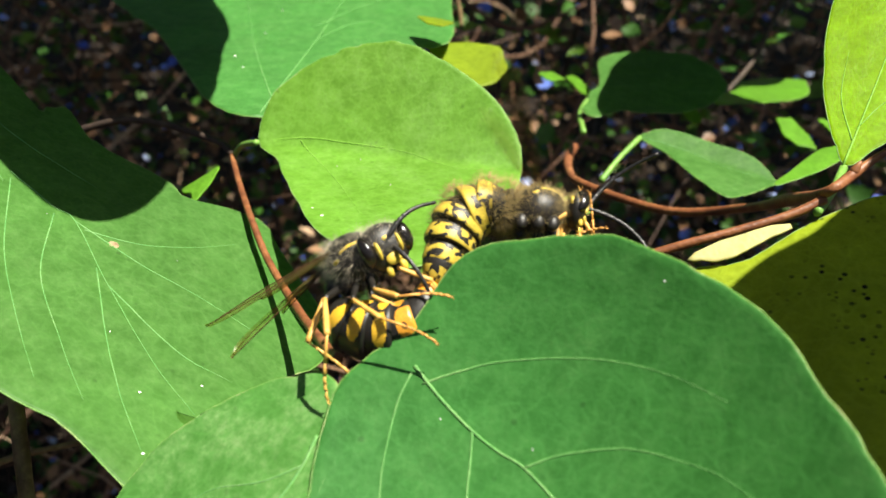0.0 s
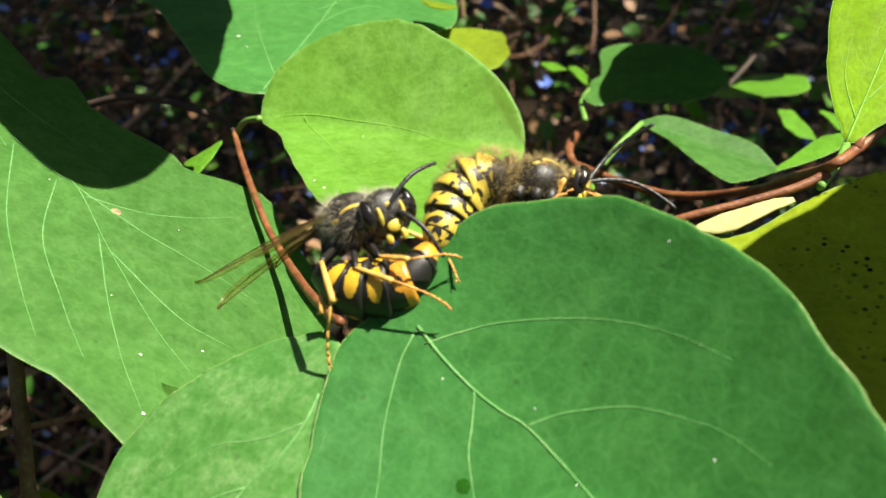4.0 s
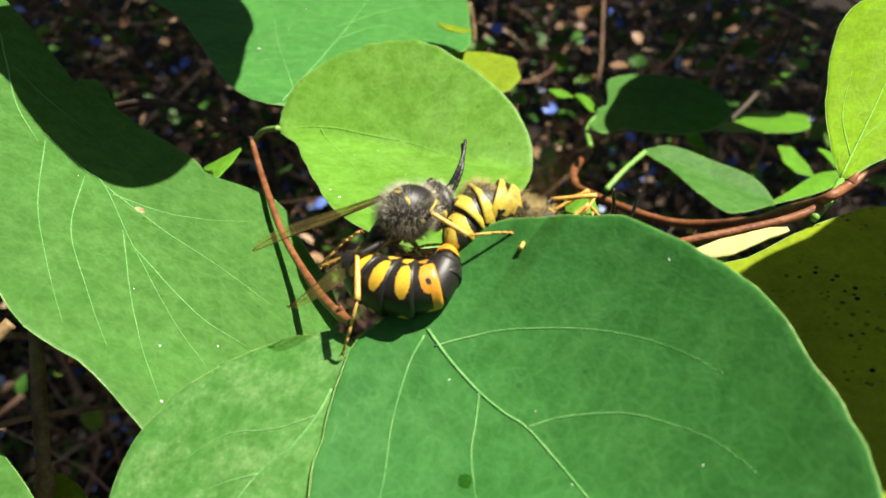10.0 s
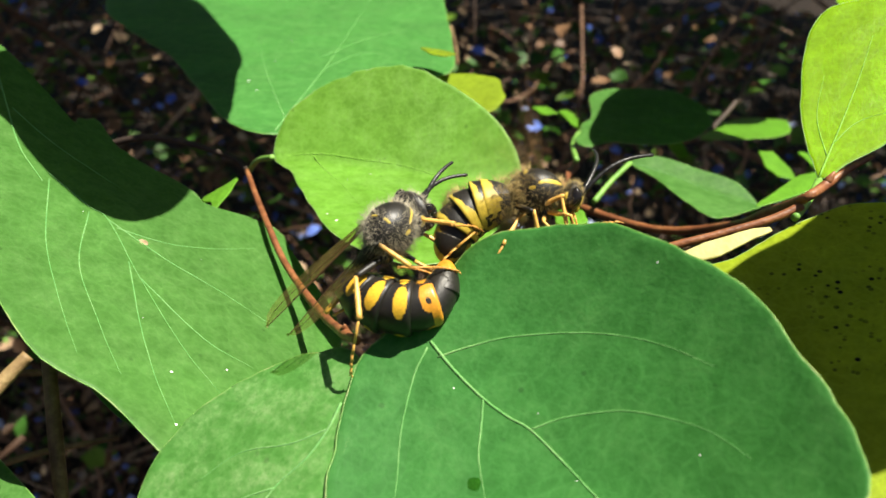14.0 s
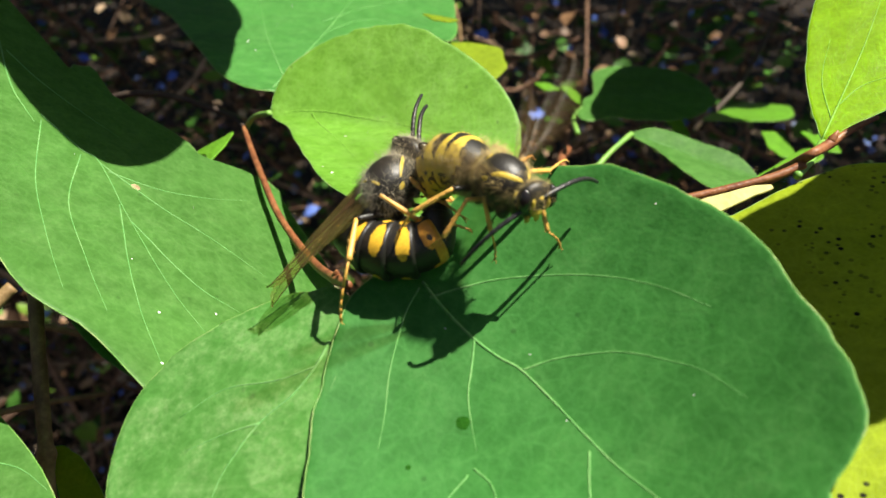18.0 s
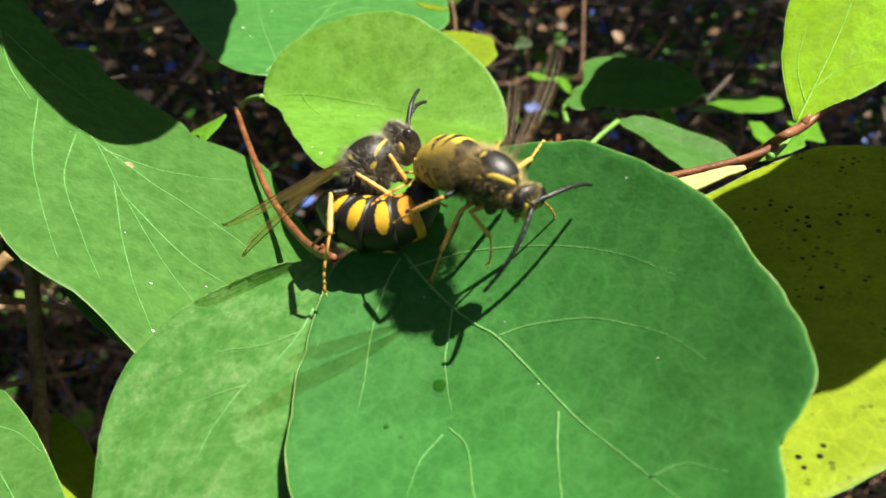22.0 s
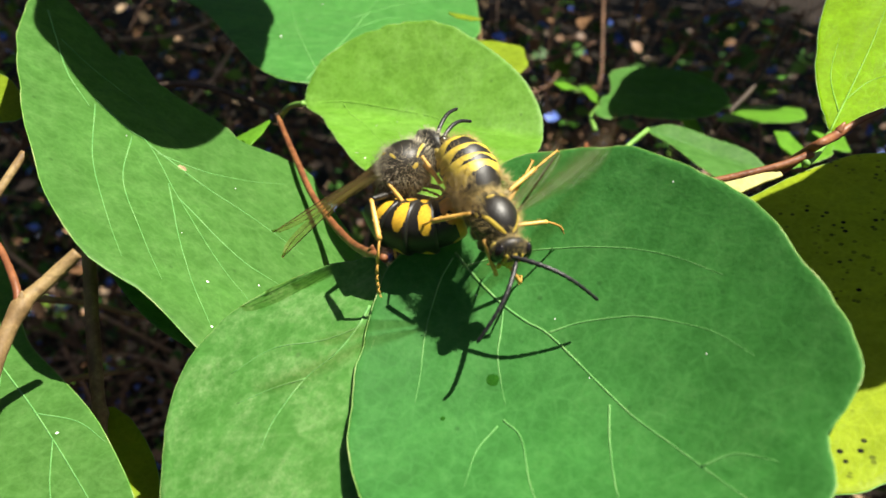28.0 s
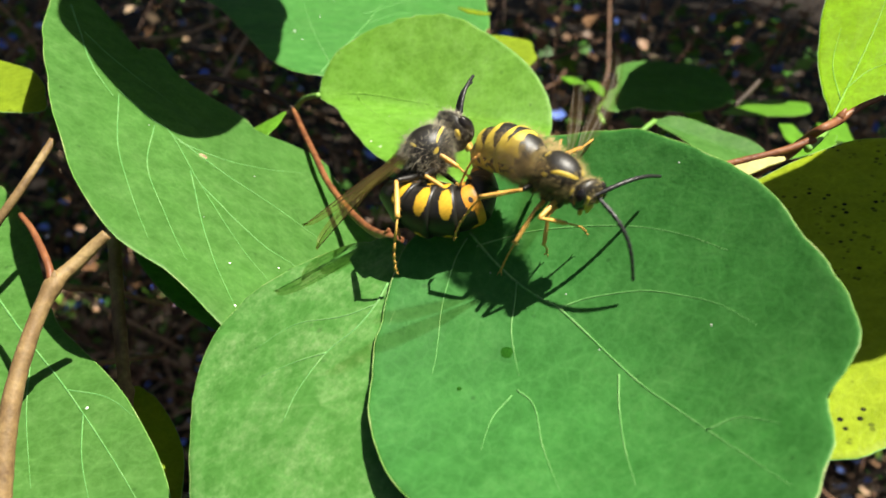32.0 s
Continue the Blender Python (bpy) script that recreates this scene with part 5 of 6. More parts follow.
    MALE_ROWS = [
        (0, (6.9, 85.3, 1.3), (9.9, 85.2, 1.2), (4.8, 85.5, 1.6), (0.8, 85.6, 0.9), (-1.9, 83.2, -5.4), (-0, 0.53, 0.85)),
        (2, (6.6, 85.3, 0.7), (10.1, 85.0, 0.3), (4.4, 85.4, 1.0), (1.0, 85.5, 0.1), (-2.0, 83.2, -5.8), (-0, 0.52, 0.86)),
        (5, (5.9, 82.9, 0.7), (9.4, 82.6, 0.5), (3.8, 83.0, 0.9), (-0.0, 83.1, -0.1), (-2.4, 80.6, -5.6), (-0.01, 0.49, 0.87)),
        (6, (5.4, 83.0, 1.0), (9.0, 82.8, 1.1), (3.4, 83.1, 1.2), (-0.2, 83.1, 0.3), (-1.7, 80.7, -5.9), (-0.02, 0.49, 0.87)),
        (7, (5.4, 82.7, 0.9), (9.2, 82.5, 0.6), (3.4, 82.9, 1.1), (-0.7, 82.8, -0.3), (-2.6, 80.5, -6.2), (-0.01, 0.49, 0.87)),
        (8, (5.4, 82.7, 0.8), (9.1, 82.4, 0.7), (3.3, 82.8, 1.2), (-0.7, 82.8, 0.1), (-2.1, 80.9, -4.5), (-0.02, 0.49, 0.87)),
        (9, (6.9, 85.4, -2.9), (9.1, 85.6, -5.3), (5.1, 84, -1.7), (1.5, 84, -0.7), (-1.5, 82.5, -4.8), (-0.05, -0.29, 0.95)),
        (10, (6.6, 83.8, -2.4), (8.9, 84.1, -4.4), (4.6, 82.5, -1.4), (0.8, 82.5, -0.7), (-1.9, 81.1, -4.8), (-0.05, -0.06, 1)),
        (11, (6.5, 83.8, -2), (8.9, 84, -4.2), (4.5, 82.4, -1), (1, 82.5, -0.4), (-1.6, 80.9, -5.1), (-0.04, -0.17, 0.98)),
        (12, (6.4, 82.5, 2.2), (9.4, 82.5, 3.1), (3.9, 82.5, 1.0), (0.1, 82.4, -0.5), (-2.1, 80.9, -5.4), (-0.01, 0.39, 0.92)),
        (13, (6.2, 83.1, 2.4), (9.0, 82.9, 1.9), (3.2, 82.9, 0.6), (0.1, 82.7, -0.7), (-1.9, 81.4, -5.0), (-0.02, -0.19, 0.98)),
        (16, (5.9, 77.5, 0.0), (8.5, 76.6, -0.5), (3.5, 77.9, 0.5), (-0.8, 78.5, 0.3), (-2.2, 80.0, -4.3), (-0.02, -0.38, 0.92)),
        (17, (2.6, 72.7, -2.3), (4.9, 71.5, -3.4), (0.5, 74.9, -1.3), (-2.5, 77.1, -1.0), (-2.2, 79.9, -3.9), (0.07, -0.67, 0.74)),
        (18, (2.6, 71.5, -4.0), (4.3, 70.2, -5.2), (0.7, 74.0, -2.5), (-1.7, 76.5, -1.9), (-2.5, 79.3, -4.6), (0.17, -0.63, 0.76)),
        (19, (2.2, 70.6, -4.2), (4.0, 69.4, -6.3), (0.5, 73.4, -2.5), (-1.5, 76.0, -2.3), (-2.7, 79.2, -4.0), (0.12, -0.71, 0.69)),
        (20, (2.2, 69.8, -9.1), (5.0, 69.0, -10.9), (1.0, 72.6, -6.1), (-1.4, 75.9, -3.8), (-1.6, 79.0, -4.9), (0.29, -0.81, 0.51)),
        (21, (2.3, 70.6, -5.9), (3.4, 69.4, -8.3), (0.7, 73.0, -3.8), (-1.8, 75.5, -2.8), (-2.2, 78.8, -5.4), (0.18, -0.71, 0.69)),
        (22, (3.7, 70.0, -6.1), (5.6, 69.3, -7.5), (1.9, 73.0, -4.6), (-0.0, 75.6, -4.2), (-1.8, 78.7, -5.0), (0.23, -0.67, 0.7)),
        (23, (3.4, 70.4, -5.9), (5.8, 69.6, -6.9), (1.3, 72.9, -4.2), (-1.1, 75.5, -3.8), (-2.1, 78.6, -5.3), (0.18, -0.7, 0.69)),
        (24, (2.7, 70.8, -5.4), (5.3, 70.1, -6.3), (0.5, 73.4, -4.4), (-2.2, 75.9, -3.9), (-3.4, 78.6, -5.1), (0.18, -0.7, 0.69)),
        (25, (2.1, 70.8, -7.5), (4.5, 70.1, -8.2), (-0.0, 73.8, -5.8), (-2.5, 76.3, -5.1), (-2.4, 78.9, -5.6), (0.18, -0.71, 0.69)),
        (28, (-0.3, 72.0, -9.4), (0.9, 71.0, -11.8), (-1.6, 74.3, -5.8), (-3.4, 76.2, -3.6), (-3.4, 78.5, -5.3), (0.34, -0.81, 0.48)),
        (29, (0.5, 72.1, -9.5), (1.6, 71.0, -12.2), (-0.5, 74.3, -5.9), (-2.4, 76.3, -3.5), (-3.0, 78.7, -5.7), (0.33, -0.81, 0.49)),
        (30, (0.0, 71.8, -8.8), (1.8, 70.8, -11.5), (-1.1, 74.1, -5.2), (-2.9, 76.0, -3.2), (-3.0, 78.4, -5.3), (0.34, -0.8, 0.49)),
        (31, (-0.2, 72.0, -7.5), (1.7, 71.0, -9.5), (-1.9, 74.0, -4.9), (-4.1, 75.6, -3.9), (-3.7, 78.4, -5.7), (0.29, -0.76, 0.58)),
        (32, (3.9, 70.9, -7.2), (6.1, 69.8, -8.8), (1.5, 73.3, -5.2), (-1.0, 75.3, -4.2), (-2.8, 78.1, -5.5), (0.18, -0.67, 0.72)),
    ]
    FEMALE_ANTENNAE = [
        (0, (-1.3, 83.7, 2.1), (-1.4, 80.7, -7.0)),
        (2, (-1.3, 83.6, 2.6), (-0.6, 80.8, -7.4)),
        (5, (-1.7, 81.9, 3.1), (-0.8, 78.1, -6.7)),
        (6, (-6.2, 78.8, -2.0), (-0.9, 78.2, -7.3)),
        (7, (-3.6, 80.8, 2.7), (-3.6, 78.1, -9.5)),
        (8, (-8.2, 82.2, 5.9), (-7.6, 83.6, 5.6)),
        (9, (0.6, 84.7, 3.4), (-1.5, 84.7, 3.4)),
        (10, (-2.1, 83.0, 1.4), (-2.6, 83.0, 0.9)),
        (12, (-1.6, 82.8, 2.6), (-1.3, 82.8, 1.5)),
        (16, (-5.7, 82.6, 1.8), (-4.8, 82.6, 2.8)),
        (18, (-3.9, 82.1, 3.0), (-4.5, 81.3, 2.5)),
        (19, (-3.5, 82.1, 3.2), (-3.9, 81.3, 2.3)),
        (20, (0.9, 80.8, -1.5), (-0.9, 81.1, -0.5)),
        (21, (-4.3, 81.6, 2.1), (-5.0, 80.7, 2.1)),
        (22, (-3.0, 80.6, 2.2), (-2.7, 81.6, 1.4)),
        (23, (0.2, 80.7, -0.4), (-0.8, 80.9, 0.2)),
        (24, (-4.8, 80.7, 0.7), (-5.2, 81.6, 1.3)),
        (25, (-0.0, 81.6, 0.3), (-1.5, 81.7, 0.4)),
        (28, (-3.9, 81.5, 0.0), (-5.0, 81.6, 0.5)),
        (29, (-4.1, 81.7, 1.2), (-3.9, 81.5, 0.1)),
        (30, (-3.9, 81.5, 1.0), (-4.3, 81.4, 0.7)),
        (32, (-4.1, 79.8, 2.8), (-4.4, 80.8, 2.2)),
    ]
    FEMALE_WINGS = [
        (0, (-17.9, 85.5, -7.0), (-14.8, 85.2, -7.5)),
        (5, (-18.4, 82.7, -7.0), (-16.1, 82.4, -7.6)),
        (7, (-17.7, 82.3, -8.2), (-15.5, 82.2, -7.7)),
        (8, (-15.8, 80.1, -13.4), (-13.1, 80.9, -11.6)),
        (9, (-17.0, 82.3, -12.1), (-19.7, 83.6, -8.0)),
        (10, (-16.6, 80.9, -12.1), (-19.4, 82.6, -6.4)),
        (11, (-15.6, 80.6, -11.9), (-18.4, 82.5, -7.0)),
        (12, (-15.5, 80.5, -12.7), (-18.8, 81.9, -8.3)),
        (13, (-16.0, 80.8, -13.0), (-18.8, 81.8, -10.9)),
        (14.5, (-16.4, 80.5, -10.3), (-20.6, 82.2, -7.3)),
        (16, (-18.3, 80.1, -10.9), (-16.7, 80.6, -11.8)),
        (17, (-17.4, 80.1, -12.2), (-15.3, 79.9, -13.3)),
        (18, (-15.5, 79.4, -12.1), (-14.7, 79.7, -12.6)),
        (19, (-16.8, 79.3, -11.0), (-12.0, 80.3, -9.9)),
        (20, (-18.1, 78.5, -7.7), (-14.8, 80.2, -7.3)),
        (21, (-15.6, 78.7, -11.8), (-12.7, 79.7, -11.5)),
        (22, (-17.7, 78.5, -9.6), (-13.8, 80.1, -8.8)),
        (23, (-18.0, 78.3, -7.4), (-16.0, 79.9, -7.4)),
        (24, (-18.3, 78.4, -11.2), (-15.6, 80.1, -10.8)),
        (25, (-19.2, 78.3, -7.4), (-17.4, 80.0, -7.5)),
        (28, (-18.6, 78.2, -10.2), (-16.4, 79.9, -10.0)),
        (29, (-18.0, 78.4, -11.1), (-17.2, 80.0, -11.1)),
        (30, (-18.1, 78.1, -11.4), (-17.5, 79.7, -11.7)),
        (32, (-17.3, 77.7, -11.0), (-14.9, 79.3, -10.4)),
    ]
    MALE_ANTENNAE = [
        (0, (14.4, 84.5, -1.2), (13.8, 85.3, 3.5)),
        (8, (13.0, 82.3, 1.1), (12.5, 82.7, 3.1)),
        (9, (14.1, 83.0, -1.6), (13.7, 83.7, 0.9)),
        (11, (13.0, 82.2, 2.6), (7.7, 80.7, -4.9)),
        (12, (19.1, 81.9, 2.9), (11.7, 83.0, 8.2)),
        (13, (18.4, 83.1, 5.6), (9.4, 83.7, 8.6)),
        (16, (17.7, 79.8, 5.8), (12.4, 78.0, -2.6)),
        (17, (10.2, 74.2, -1.0), (3.2, 71.8, -10.8)),
        (18, (10.2, 73.9, -3.4), (-0.3, 71.3, -10.9)),
        (19, (14.3, 74.5, -3.2), (2.3, 70.8, -12.2)),
        (20, (10.5, 72.3, -9.8), (4.7, 68.5, -19.1)),
        (21, (8.7, 73.5, -6.7), (-0.2, 70.2, -16.1)),
        (22, (11.4, 72.5, -6.1), (4.0, 69.9, -14.6)),
        (23, (15.6, 73.7, -1.2), (9.5, 70.6, -14.0)),
        (24, (12.0, 74.8, -2.0), (7.9, 65.5, -13.7)),
        (25, (15.4, 75.1, -2.7), (7.3, 70.8, -18.2)),
        (28, (9.3, 70.5, -16.0), (-1.5, 68.9, -21.1)),
        (29, (9.1, 70.7, -18.0), (-3.7, 69.4, -21.6)),
        (30, (11.5, 71.1, -14.1), (-0.8, 68.7, -21.2)),
        (31, (11.5, 71.8, -9.2), (2.4, 70.1, -18.1)),
        (32, (15.9, 73.8, -5.3), (10.9, 70.5, -15.9)),
    ]
    FEMALE_LEGS = {
        "hind_r": [
            (5, (-11.6, 77.3, -7.6), (-9.7, 76.2, -10.8), (-10.5, 79.0, -15.3)),
            (9, (-10.8, 78.5, -6.9), (-9.0, 77.3, -10.2), (-10.3, 80.1, -15.9)),
            (16, (-11.0, 76.2, -7.6), (-9.3, 75.2, -11.0), (-10.3, 77.6, -16.6)),
            (19, (-11.2, 75.4, -7.9), (-9.4, 74.5, -12.1), (-10.3, 77.1, -16.7)),
            (23, (-11.0, 74.7, -7.8), (-9.2, 73.7, -12.2), (-10.1, 76.7, -16.6)),
            (29, (-11.9, 74.6, -8.5), (-10.0, 73.7, -12.2), (-10.3, 76.7, -17.0)),
            (32, (-11.9, 74.0, -8.6), (-9.9, 73.1, -12.5), (-10.4, 76.4, -17.2)),
        ],
        "mid_r": [
            (5, (-8.3, 78.5, -7.5), (-5.4, 77.4, -8.3), (-1.7, 77.4, -9.3)),
            (7, (-8.0, 78.0, -8.0), (-5.4, 77.2, -8.5), (-1.5, 77.2, -8.4)),
            (8, (-6.1, 78.0, -6.7), (-3.5, 77.1, -7.7), (-0.6, 77.8, -9.7)),
            (9, (-4.1, 79.5, -3.7), (-1.9, 79.2, -6.2), (0.7, 80.1, -7.2)),
            (10, (-3.6, 77.9, -2.1), (-1.1, 78.4, -3.4), (2.0, 79.2, -3.2)),
            (12, (-6.3, 77.6, -1.7), (-4.0, 77.4, -4.2), (-1.8, 78.3, -5.1)),
            (13, (-8.7, 78.2, -3.7), (-6.4, 77.9, -5.2), (-3.9, 78.5, -5.8)),
            (16, (-6.2, 76.9, -3.3), (-4.0, 76.7, -4.8), (-2.2, 77.5, -5.0)),
            (19, (-7.6, 76.5, -5.8), (-5.1, 77.0, -7.1), (-3.1, 77.0, -7.7)),
            (22, (-7.5, 75.8, -5.6), (-4.6, 76.4, -7.2), (-3.2, 76.3, -7.3)),
            (24, (-9.2, 75.8, -6.7), (-6.6, 76.4, -7.9), (-5.9, 76.4, -7.8)),
            (25, (-7.6, 76.0, -6.6), (-6.1, 76.5, -8.0), (-5.3, 76.6, -8.5)),
            (29, (-10.4, 75.7, -6.4), (-8.5, 76.4, -8.5), (-7.0, 76.4, -8.9)),
            (32, (-7.7, 75.2, -7.2), (-5.8, 75.7, -8.4), (-4.7, 75.8, -8.6)),
        ],
        "hind_l": [
            (5, (-11.3, 82.2, -6.9), (-11.6, 81.7, -8.9), (-11.0, 81.1, -10.8)),
            (9, (-10.2, 83.6, -5.7), (-11.4, 83.7, -5.8), (-12.8, 83.7, -5.5)),
            (16, (-10.0, 81.4, -6.6), (-10.3, 81.1, -8.0), (-9.8, 80.6, -9.5)),
            (23, (-9.2, 80.3, -6.6), (-9.5, 79.9, -8.1), (-8.9, 79.4, -9.7)),
            (32, (-10.0, 80.2, -7.1), (-10.7, 79.8, -8.9), (-10.3, 79.3, -10.6)),
        ],
        "fore_l": [
            (5, (-4.4, 81.4, -3.9), (-2.7, 81.9, -4.7), (-1.7, 81.9, -5.4)),
            (9, (-2.4, 84.0, -1.7), (-1.8, 83.7, -3.2), (-1.7, 83.5, -4.2)),
            (23, (-3.0, 80.1, -2.4), (-2.1, 80.4, -3.3), (-1.8, 80.1, -4.5)),
            (32, (-4.7, 79.5, -3.0), (-3.5, 79.7, -3.9), (-2.9, 80.2, -4.6)),
        ],
        "mid_l": [
            (5, (-6.9, 82.1, -6.3), (-4.9, 81.6, -7.2), (-3.0, 81.4, -7.6)),
            (9, (-4.6, 83.5, -4.9), (-3.2, 83.3, -5.3), (-2.1, 83.1, -5.7)),
            (23, (-4.0, 80.2, -5.1), (-3.0, 79.8, -6.1), (-2.4, 79.4, -7.1)),
            (32, (-5.9, 80.1, -6.3), (-4.7, 79.7, -7.3), (-3.6, 79.3, -8.2)),
        ],
        "fore_r": [
            (5, (-6.2, 78.5, -6.5), (-4.2, 77.7, -6.4), (-2.1, 78.1, -6.0)),
            (8, (-4.7, 78.5, -1.7), (-2.6, 79.3, -2.2), (-1.1, 79.9, -2.7)),
            (9, (-2.0, 81.4, -0.8), (-0.5, 81.5, -1.9), (1.0, 82.4, -2.4)),
            (13, (-3.6, 79.2, -0.4), (-1.6, 79.7, -1.0), (-0.1, 80.1, -1.0)),
            (16, (-4.5, 78.4, -1.1), (-3.5, 78.1, -2.2), (-2.8, 78.2, -3.2)),
            (19, (-6.1, 77.6, -3.6), (-4.1, 77.6, -4.8), (-3.1, 77.6, -5.2)),
            (22, (-4.8, 77.0, -4.1), (-3.6, 76.6, -5.4), (-3.4, 76.7, -6.2)),
            (24, (-7.4, 76.9, -4.3), (-6.1, 76.6, -6.1), (-6.1, 76.6, -6.2)),
            (25, (-6.2, 77.1, -5.4), (-5.4, 76.9, -6.7), (-5.3, 76.9, -6.9)),
            (29, (-7.1, 76.8, -3.4), (-5.8, 76.4, -4.6), (-5.7, 76.5, -4.9)),
            (32, (-7.1, 76.3, -4.7), (-4.9, 76.0, -6.1), (-4.5, 76.0, -6.4)),
        ],
    }
    MALE_LEGS = {
        "hind_l": [
            (0, (4.0, 85.5, 1.4), (5.5, 85.5, 2.2), (7.5, 85.3, 1.3)),
            (2, (4.9, 85.3, 0.8), (3.9, 84.9, -2.3), (3.7, 83.5, -7.9)),
            (5, (3.8, 83.0, 1.2), (3.0, 82.5, -2.0), (3.5, 80.7, -7.6)),
            (7, (1.7, 82.7, -0.4), (-0.2, 82.4, -2.5), (-2.1, 82.3, -3.8)),
            (8, (0.7, 83.1, 2.1), (3.7, 83.0, 2.2), (5.4, 82.7, 1.3)),
            (11, (4.5, 82.5, 1.3), (1.8, 82.3, -0.8), (-1.0, 82.2, -2.5)),
            (13, (3.1, 83.2, 2.0), (0.8, 82.7, -1.0), (-2.4, 81.3, -3.7)),
            (16, (2.4, 75.7, -1.4), (-0.2, 75.6, -4.3), (-3.4, 77.7, -7.2)),
            (17, (-1.3, 72.1, -3.4), (-3.6, 73.1, -5.3), (-6.0, 76.8, -7.3)),
            (19, (-1.7, 70.8, -6.4), (-3.4, 72.6, -7.2), (-5.0, 76.3, -8.8)),
            (21, (-0.8, 70.3, -7.2), (-3.0, 72.2, -8.2), (-6.5, 75.9, -11.2)),
            (22, (0.4, 70.3, -7.7), (-2.0, 72.2, -8.8), (-4.6, 75.7, -10.0)),
            (24, (-0.6, 70.2, -7.9), (-3.8, 72.1, -8.5), (-8.6, 75.7, -10.3)),
            (25, (-1.5, 70.7, -10.2), (-4.2, 72.5, -11.3), (-7.0, 76.1, -12.6)),
            (29, (-2.7, 70.3, -9.0), (-4.8, 72.1, -9.2), (-6.9, 76.5, -9.4)),
            (32, (0.6, 69.8, -9.1), (-2.4, 71.5, -9.5), (-4.9, 75.2, -12.3)),
        ],
        "hind_r": [
            (0, (8.0, 85.3, 1.3), (8.7, 85.1, 0.2), (9.4, 85.0, -0.4)),
            (12, (7.9, 82.4, 2.4), (8.7, 82.1, 0.9), (10.0, 81.8, -0.3)),
            (16, (3.4, 76.8, -2.5), (4.7, 76.9, -5.3), (6.2, 78.9, -8.2)),
            (17, (5.7, 74.4, -1.7), (8.1, 76.9, -1.7), (11.2, 81.0, 0.1)),
            (18, (5.3, 73.8, -2.2), (7.0, 76.4, -2.1), (9.4, 81.3, 0.5)),
            (19, (5.6, 73.0, -3.6), (8.0, 75.5, -3.0), (9.6, 80.8, -0.0)),
            (20, (5.2, 72.1, -6.8), (6.8, 75.3, -4.2), (8.9, 80.5, 0.1)),
            (21, (4.7, 72.5, -4.4), (6.8, 75.8, -2.8), (9.0, 80.6, 0.3)),
            (22, (6.0, 72.6, -5.1), (7.9, 75.8, -2.9), (9.6, 80.6, 0.6)),
            (24, (5.1, 73.4, -4.2), (7.5, 75.8, -3.2), (9.7, 80.5, 0.2)),
            (25, (4.4, 73.2, -5.0), (6.4, 76.1, -3.5), (8.9, 80.9, 0.4)),
            (28, (1.8, 72.5, -6.1), (4.5, 75.7, -3.0), (7.5, 80.8, 0.5)),
            (29, (2.5, 72.7, -7.0), (4.9, 75.8, -3.8), (8.2, 80.9, 0.4)),
            (30, (2.8, 72.5, -6.1), (5.1, 75.7, -3.2), (8.2, 80.8, 1.3)),
            (32, (4.6, 73.7, -4.5), (6.7, 76.2, -3.5), (9.5, 80.2, -0.6)),
        ],
        "mid_r": [
            (0, (9.4, 85.3, 1.7), (10.1, 85.1, 0.5), (10.8, 84.9, -0.3)),
            (12, (8.1, 82.4, 2.5), (9.2, 82.2, 1.2), (10.3, 81.9, -0.1)),
            (16, (6.4, 77.4, -1.3), (8.7, 77.9, -3.1), (11.4, 80.3, -3.0)),
            (18, (3.5, 73.9, -2.1), (4.9, 76.3, -1.2), (6.3, 81.4, 0.4)),
            (20, (4.0, 72.1, -6.2), (4.5, 75.3, -4.1), (5.2, 80.7, -0.5)),
            (21, (4.1, 72.5, -3.7), (4.5, 75.8, -2.0), (5.2, 80.9, 0.0)),
            (25, (3.5, 73.6, -4.4), (4.5, 76.9, -2.6), (5.2, 81.1, -0.4)),
            (29, (1.9, 72.7, -6.7), (2.8, 75.8, -3.9), (4.2, 80.9, -0.6)),
            (32, (4.1, 73.7, -5.2), (4.6, 76.2, -3.5), (5.3, 80.4, -1.4)),
        ],
        "fore_r": [
            (0, (10.4, 85.2, 1.5), (11.1, 85.0, 0.3), (11.8, 84.9, -0.2)),
            (12, (9.2, 82.1, 0.9), (9.8, 82.0, 0.2), (10.3, 81.8, -0.2)),
            (16, (8.3, 76.1, -2.1), (9.4, 77.1, -3.3), (11.0, 79.6, -3.4)),
            (18, (5.6, 71.1, -5.0), (6.6, 72.2, -8.2), (8.4, 76.0, -8.2)),
            (19, (5.6, 69.8, -5.9), (6.4, 71.6, -6.8), (7.8, 75.9, -7.3)),
            (20, (6.0, 70.1, -8.1), (7.1, 71.5, -9.5), (8.4, 75.0, -10.7)),
            (21, (5.1, 70.9, -6.1), (6.4, 72.3, -8.1), (8.3, 76.3, -8.9)),
            (22, (6.3, 70.9, -6.3), (7.9, 72.7, -7.1), (10.5, 76.7, -8.3)),
            (23, (4.8, 70.2, -8.7), (5.7, 71.5, -9.8), (6.5, 75.5, -10.7)),
            (25, (5.6, 72.0, -6.6), (6.4, 73.8, -7.0), (7.7, 78.2, -7.6)),
            (29, (3.3, 70.7, -9.0), (5.1, 72.5, -9.7), (7.3, 76.8, -9.8)),
            (30, (3.3, 70.6, -9.3), (4.3, 71.6, -11.0), (6.3, 75.5, -10.7)),
            (32, (3.0, 70.0, -10.7), (5.2, 71.3, -11.4), (8.3, 75.2, -11.3)),
        ],
        "mid_l": [
            (0, (8.7, 85.2, 0.7), (8.9, 84.9, -1.0), (8.6, 84.7, -1.9)),
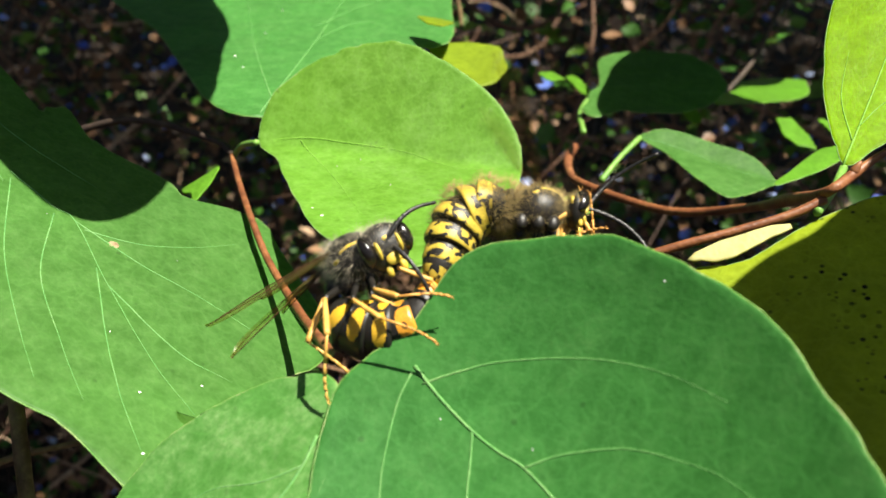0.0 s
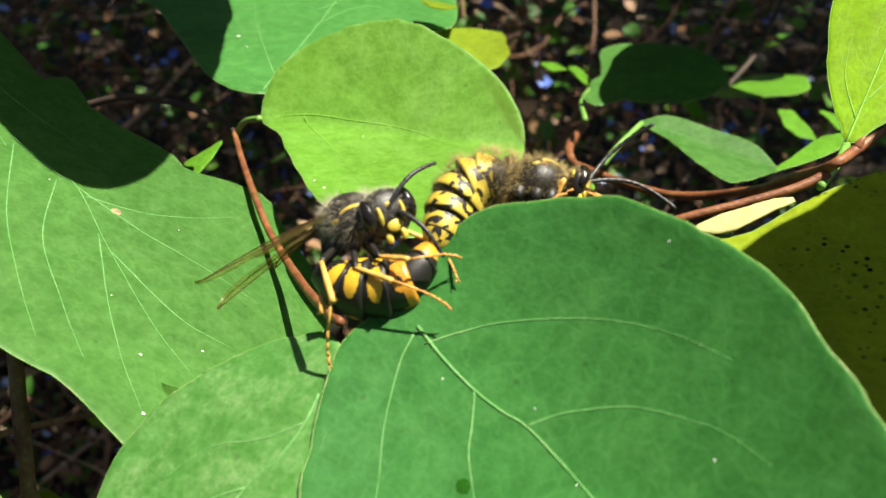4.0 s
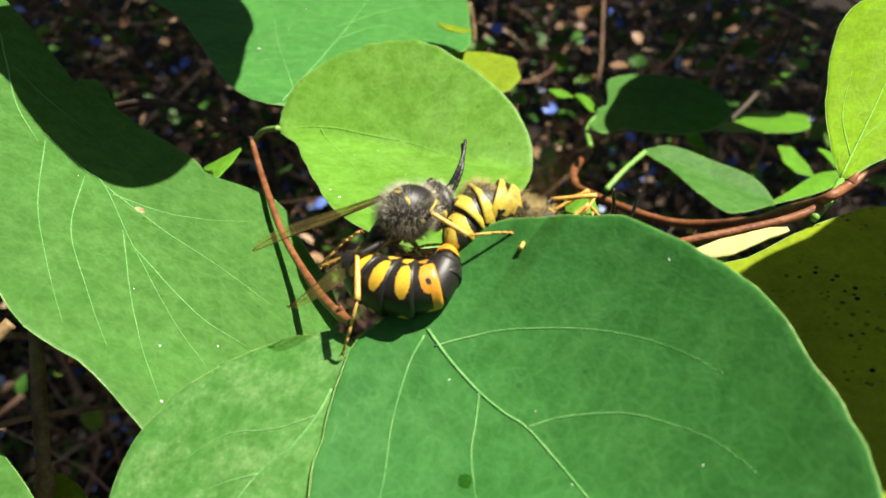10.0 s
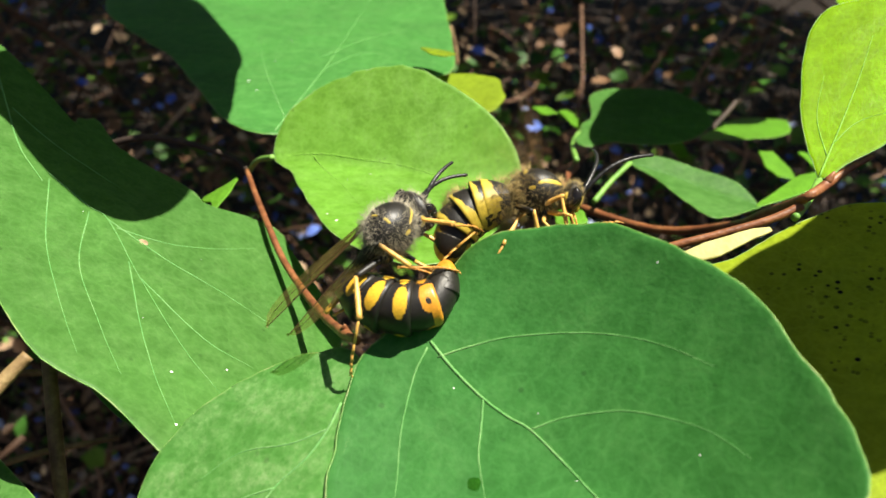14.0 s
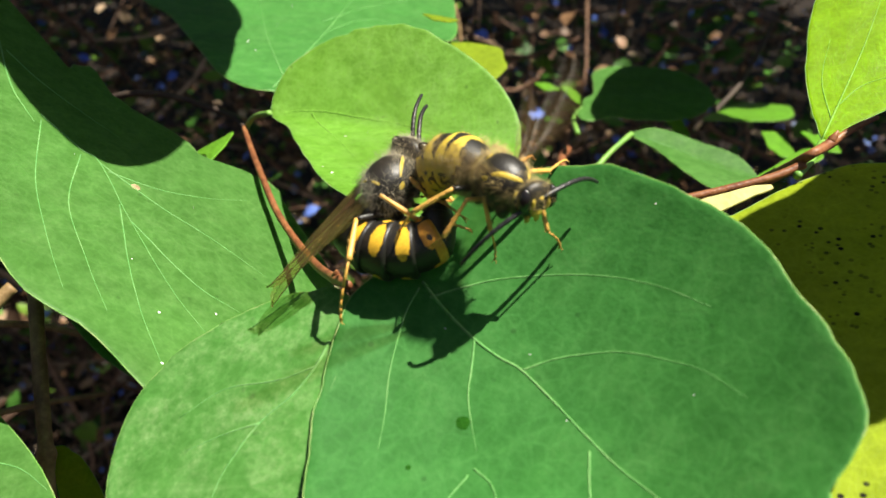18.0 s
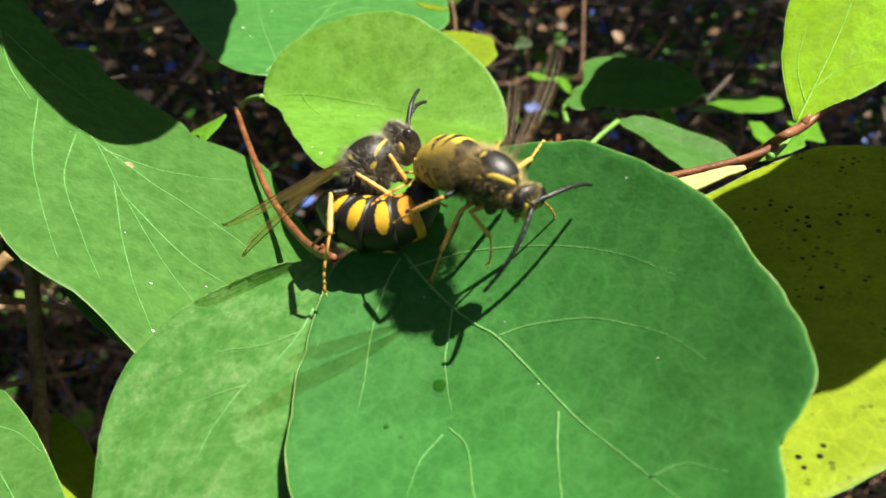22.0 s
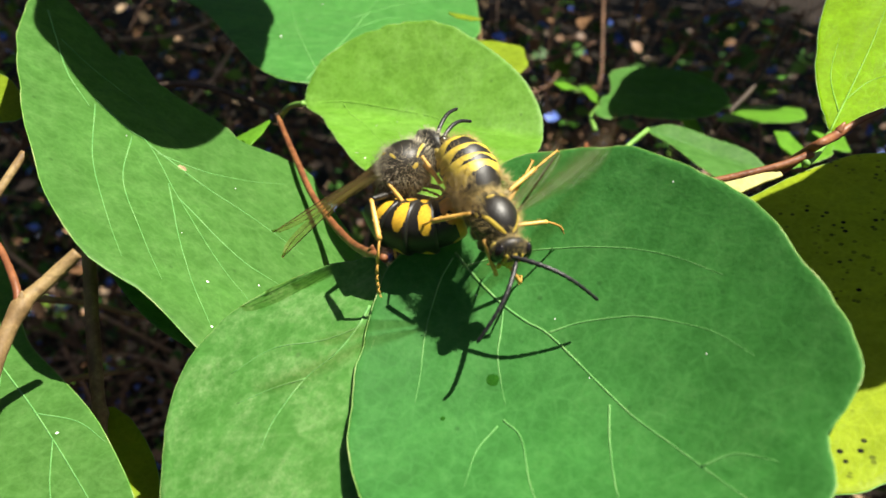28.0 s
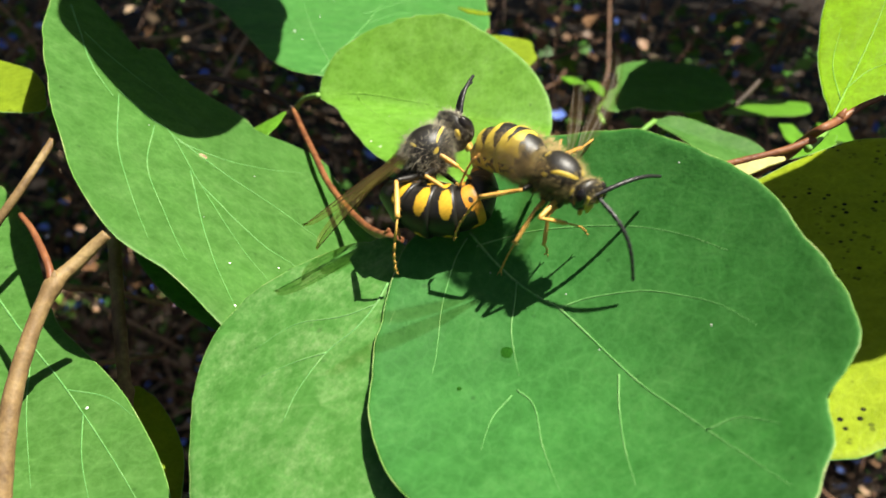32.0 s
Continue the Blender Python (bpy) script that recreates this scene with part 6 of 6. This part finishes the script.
            (16, (2.4, 75.9, -2.9), (1.7, 76.5, -5.4), (1.1, 78.5, -6.6)),
            (17, (-0.7, 72.2, -5.1), (-0.1, 73.8, -7.7), (-0.1, 77.4, -10.2)),
            (18, (-1.5, 71.2, -6.0), (-1.5, 72.8, -8.2), (-3.0, 76.3, -9.2)),
            (19, (0.0, 70.9, -7.2), (-0.3, 72.3, -8.9), (-0.6, 76.4, -10.5)),
            (22, (0.7, 70.5, -9.5), (0.2, 71.9, -11.9), (-0.3, 76.0, -13.7)),
            (25, (0.6, 70.3, -11.2), (1.4, 72.2, -12.7), (1.7, 76.1, -13.2)),
            (29, (-1.8, 70.2, -12.0), (-0.9, 71.6, -13.0), (-0.3, 75.8, -12.9)),
            (32, (1.3, 70.4, -11.5), (0.4, 72.0, -13.9), (-0.1, 75.7, -15.1)),
        ],
        "fore_l": [
            (0, (9.4, 85.1, 0.2), (9.6, 85.0, -0.5), (9.8, 84.8, -1.0)),
            (16, (6.1, 76.7, -2.6), (6.5, 77.6, -3.2), (7.0, 79.8, -3.9)),
            (17, (1.5, 72.1, -4.9), (1.9, 73.6, -6.3), (2.3, 77.5, -7.2)),
            (18, (0.8, 70.8, -5.4), (1.9, 72.2, -7.6), (3.0, 76.3, -9.6)),
            (21, (1.5, 70.4, -9.4), (3.8, 71.8, -11.1), (4.0, 75.9, -13.6)),
            (24, (2.1, 70.7, -8.7), (3.6, 72.1, -9.1), (5.9, 76.4, -10.1)),
            (25, (2.0, 70.7, -11.1), (3.8, 72.0, -11.1), (6.1, 75.9, -10.9)),
            (29, (0.4, 69.9, -13.8), (0.8, 71.3, -14.6), (1.6, 74.8, -14.8)),
            (32, (2.6, 70.1, -11.7), (3.3, 71.8, -12.7), (4.1, 75.8, -13.3)),
        ],
    }
    # == end of rows ==
    FEMALE["gaze"] = lambda t: (0.05, -1.5, -0.1) if t < 7.5 else (0.2, 0.1, 0.0)
    MALE["gaze"] = lambda t: (0.1, -0.2, -0.25) if t > 16.5 else (0.2, 0.0, -0.1)
    key_wasp(FEMALE, FEMALE_ROWS, FEMALE_LEGS, FEMALE_ANTENNAE, FEMALE_WINGS, 4, True)
    key_wasp(MALE, MALE_ROWS, MALE_LEGS, MALE_ANTENNAE, None, 3, False)


motions()
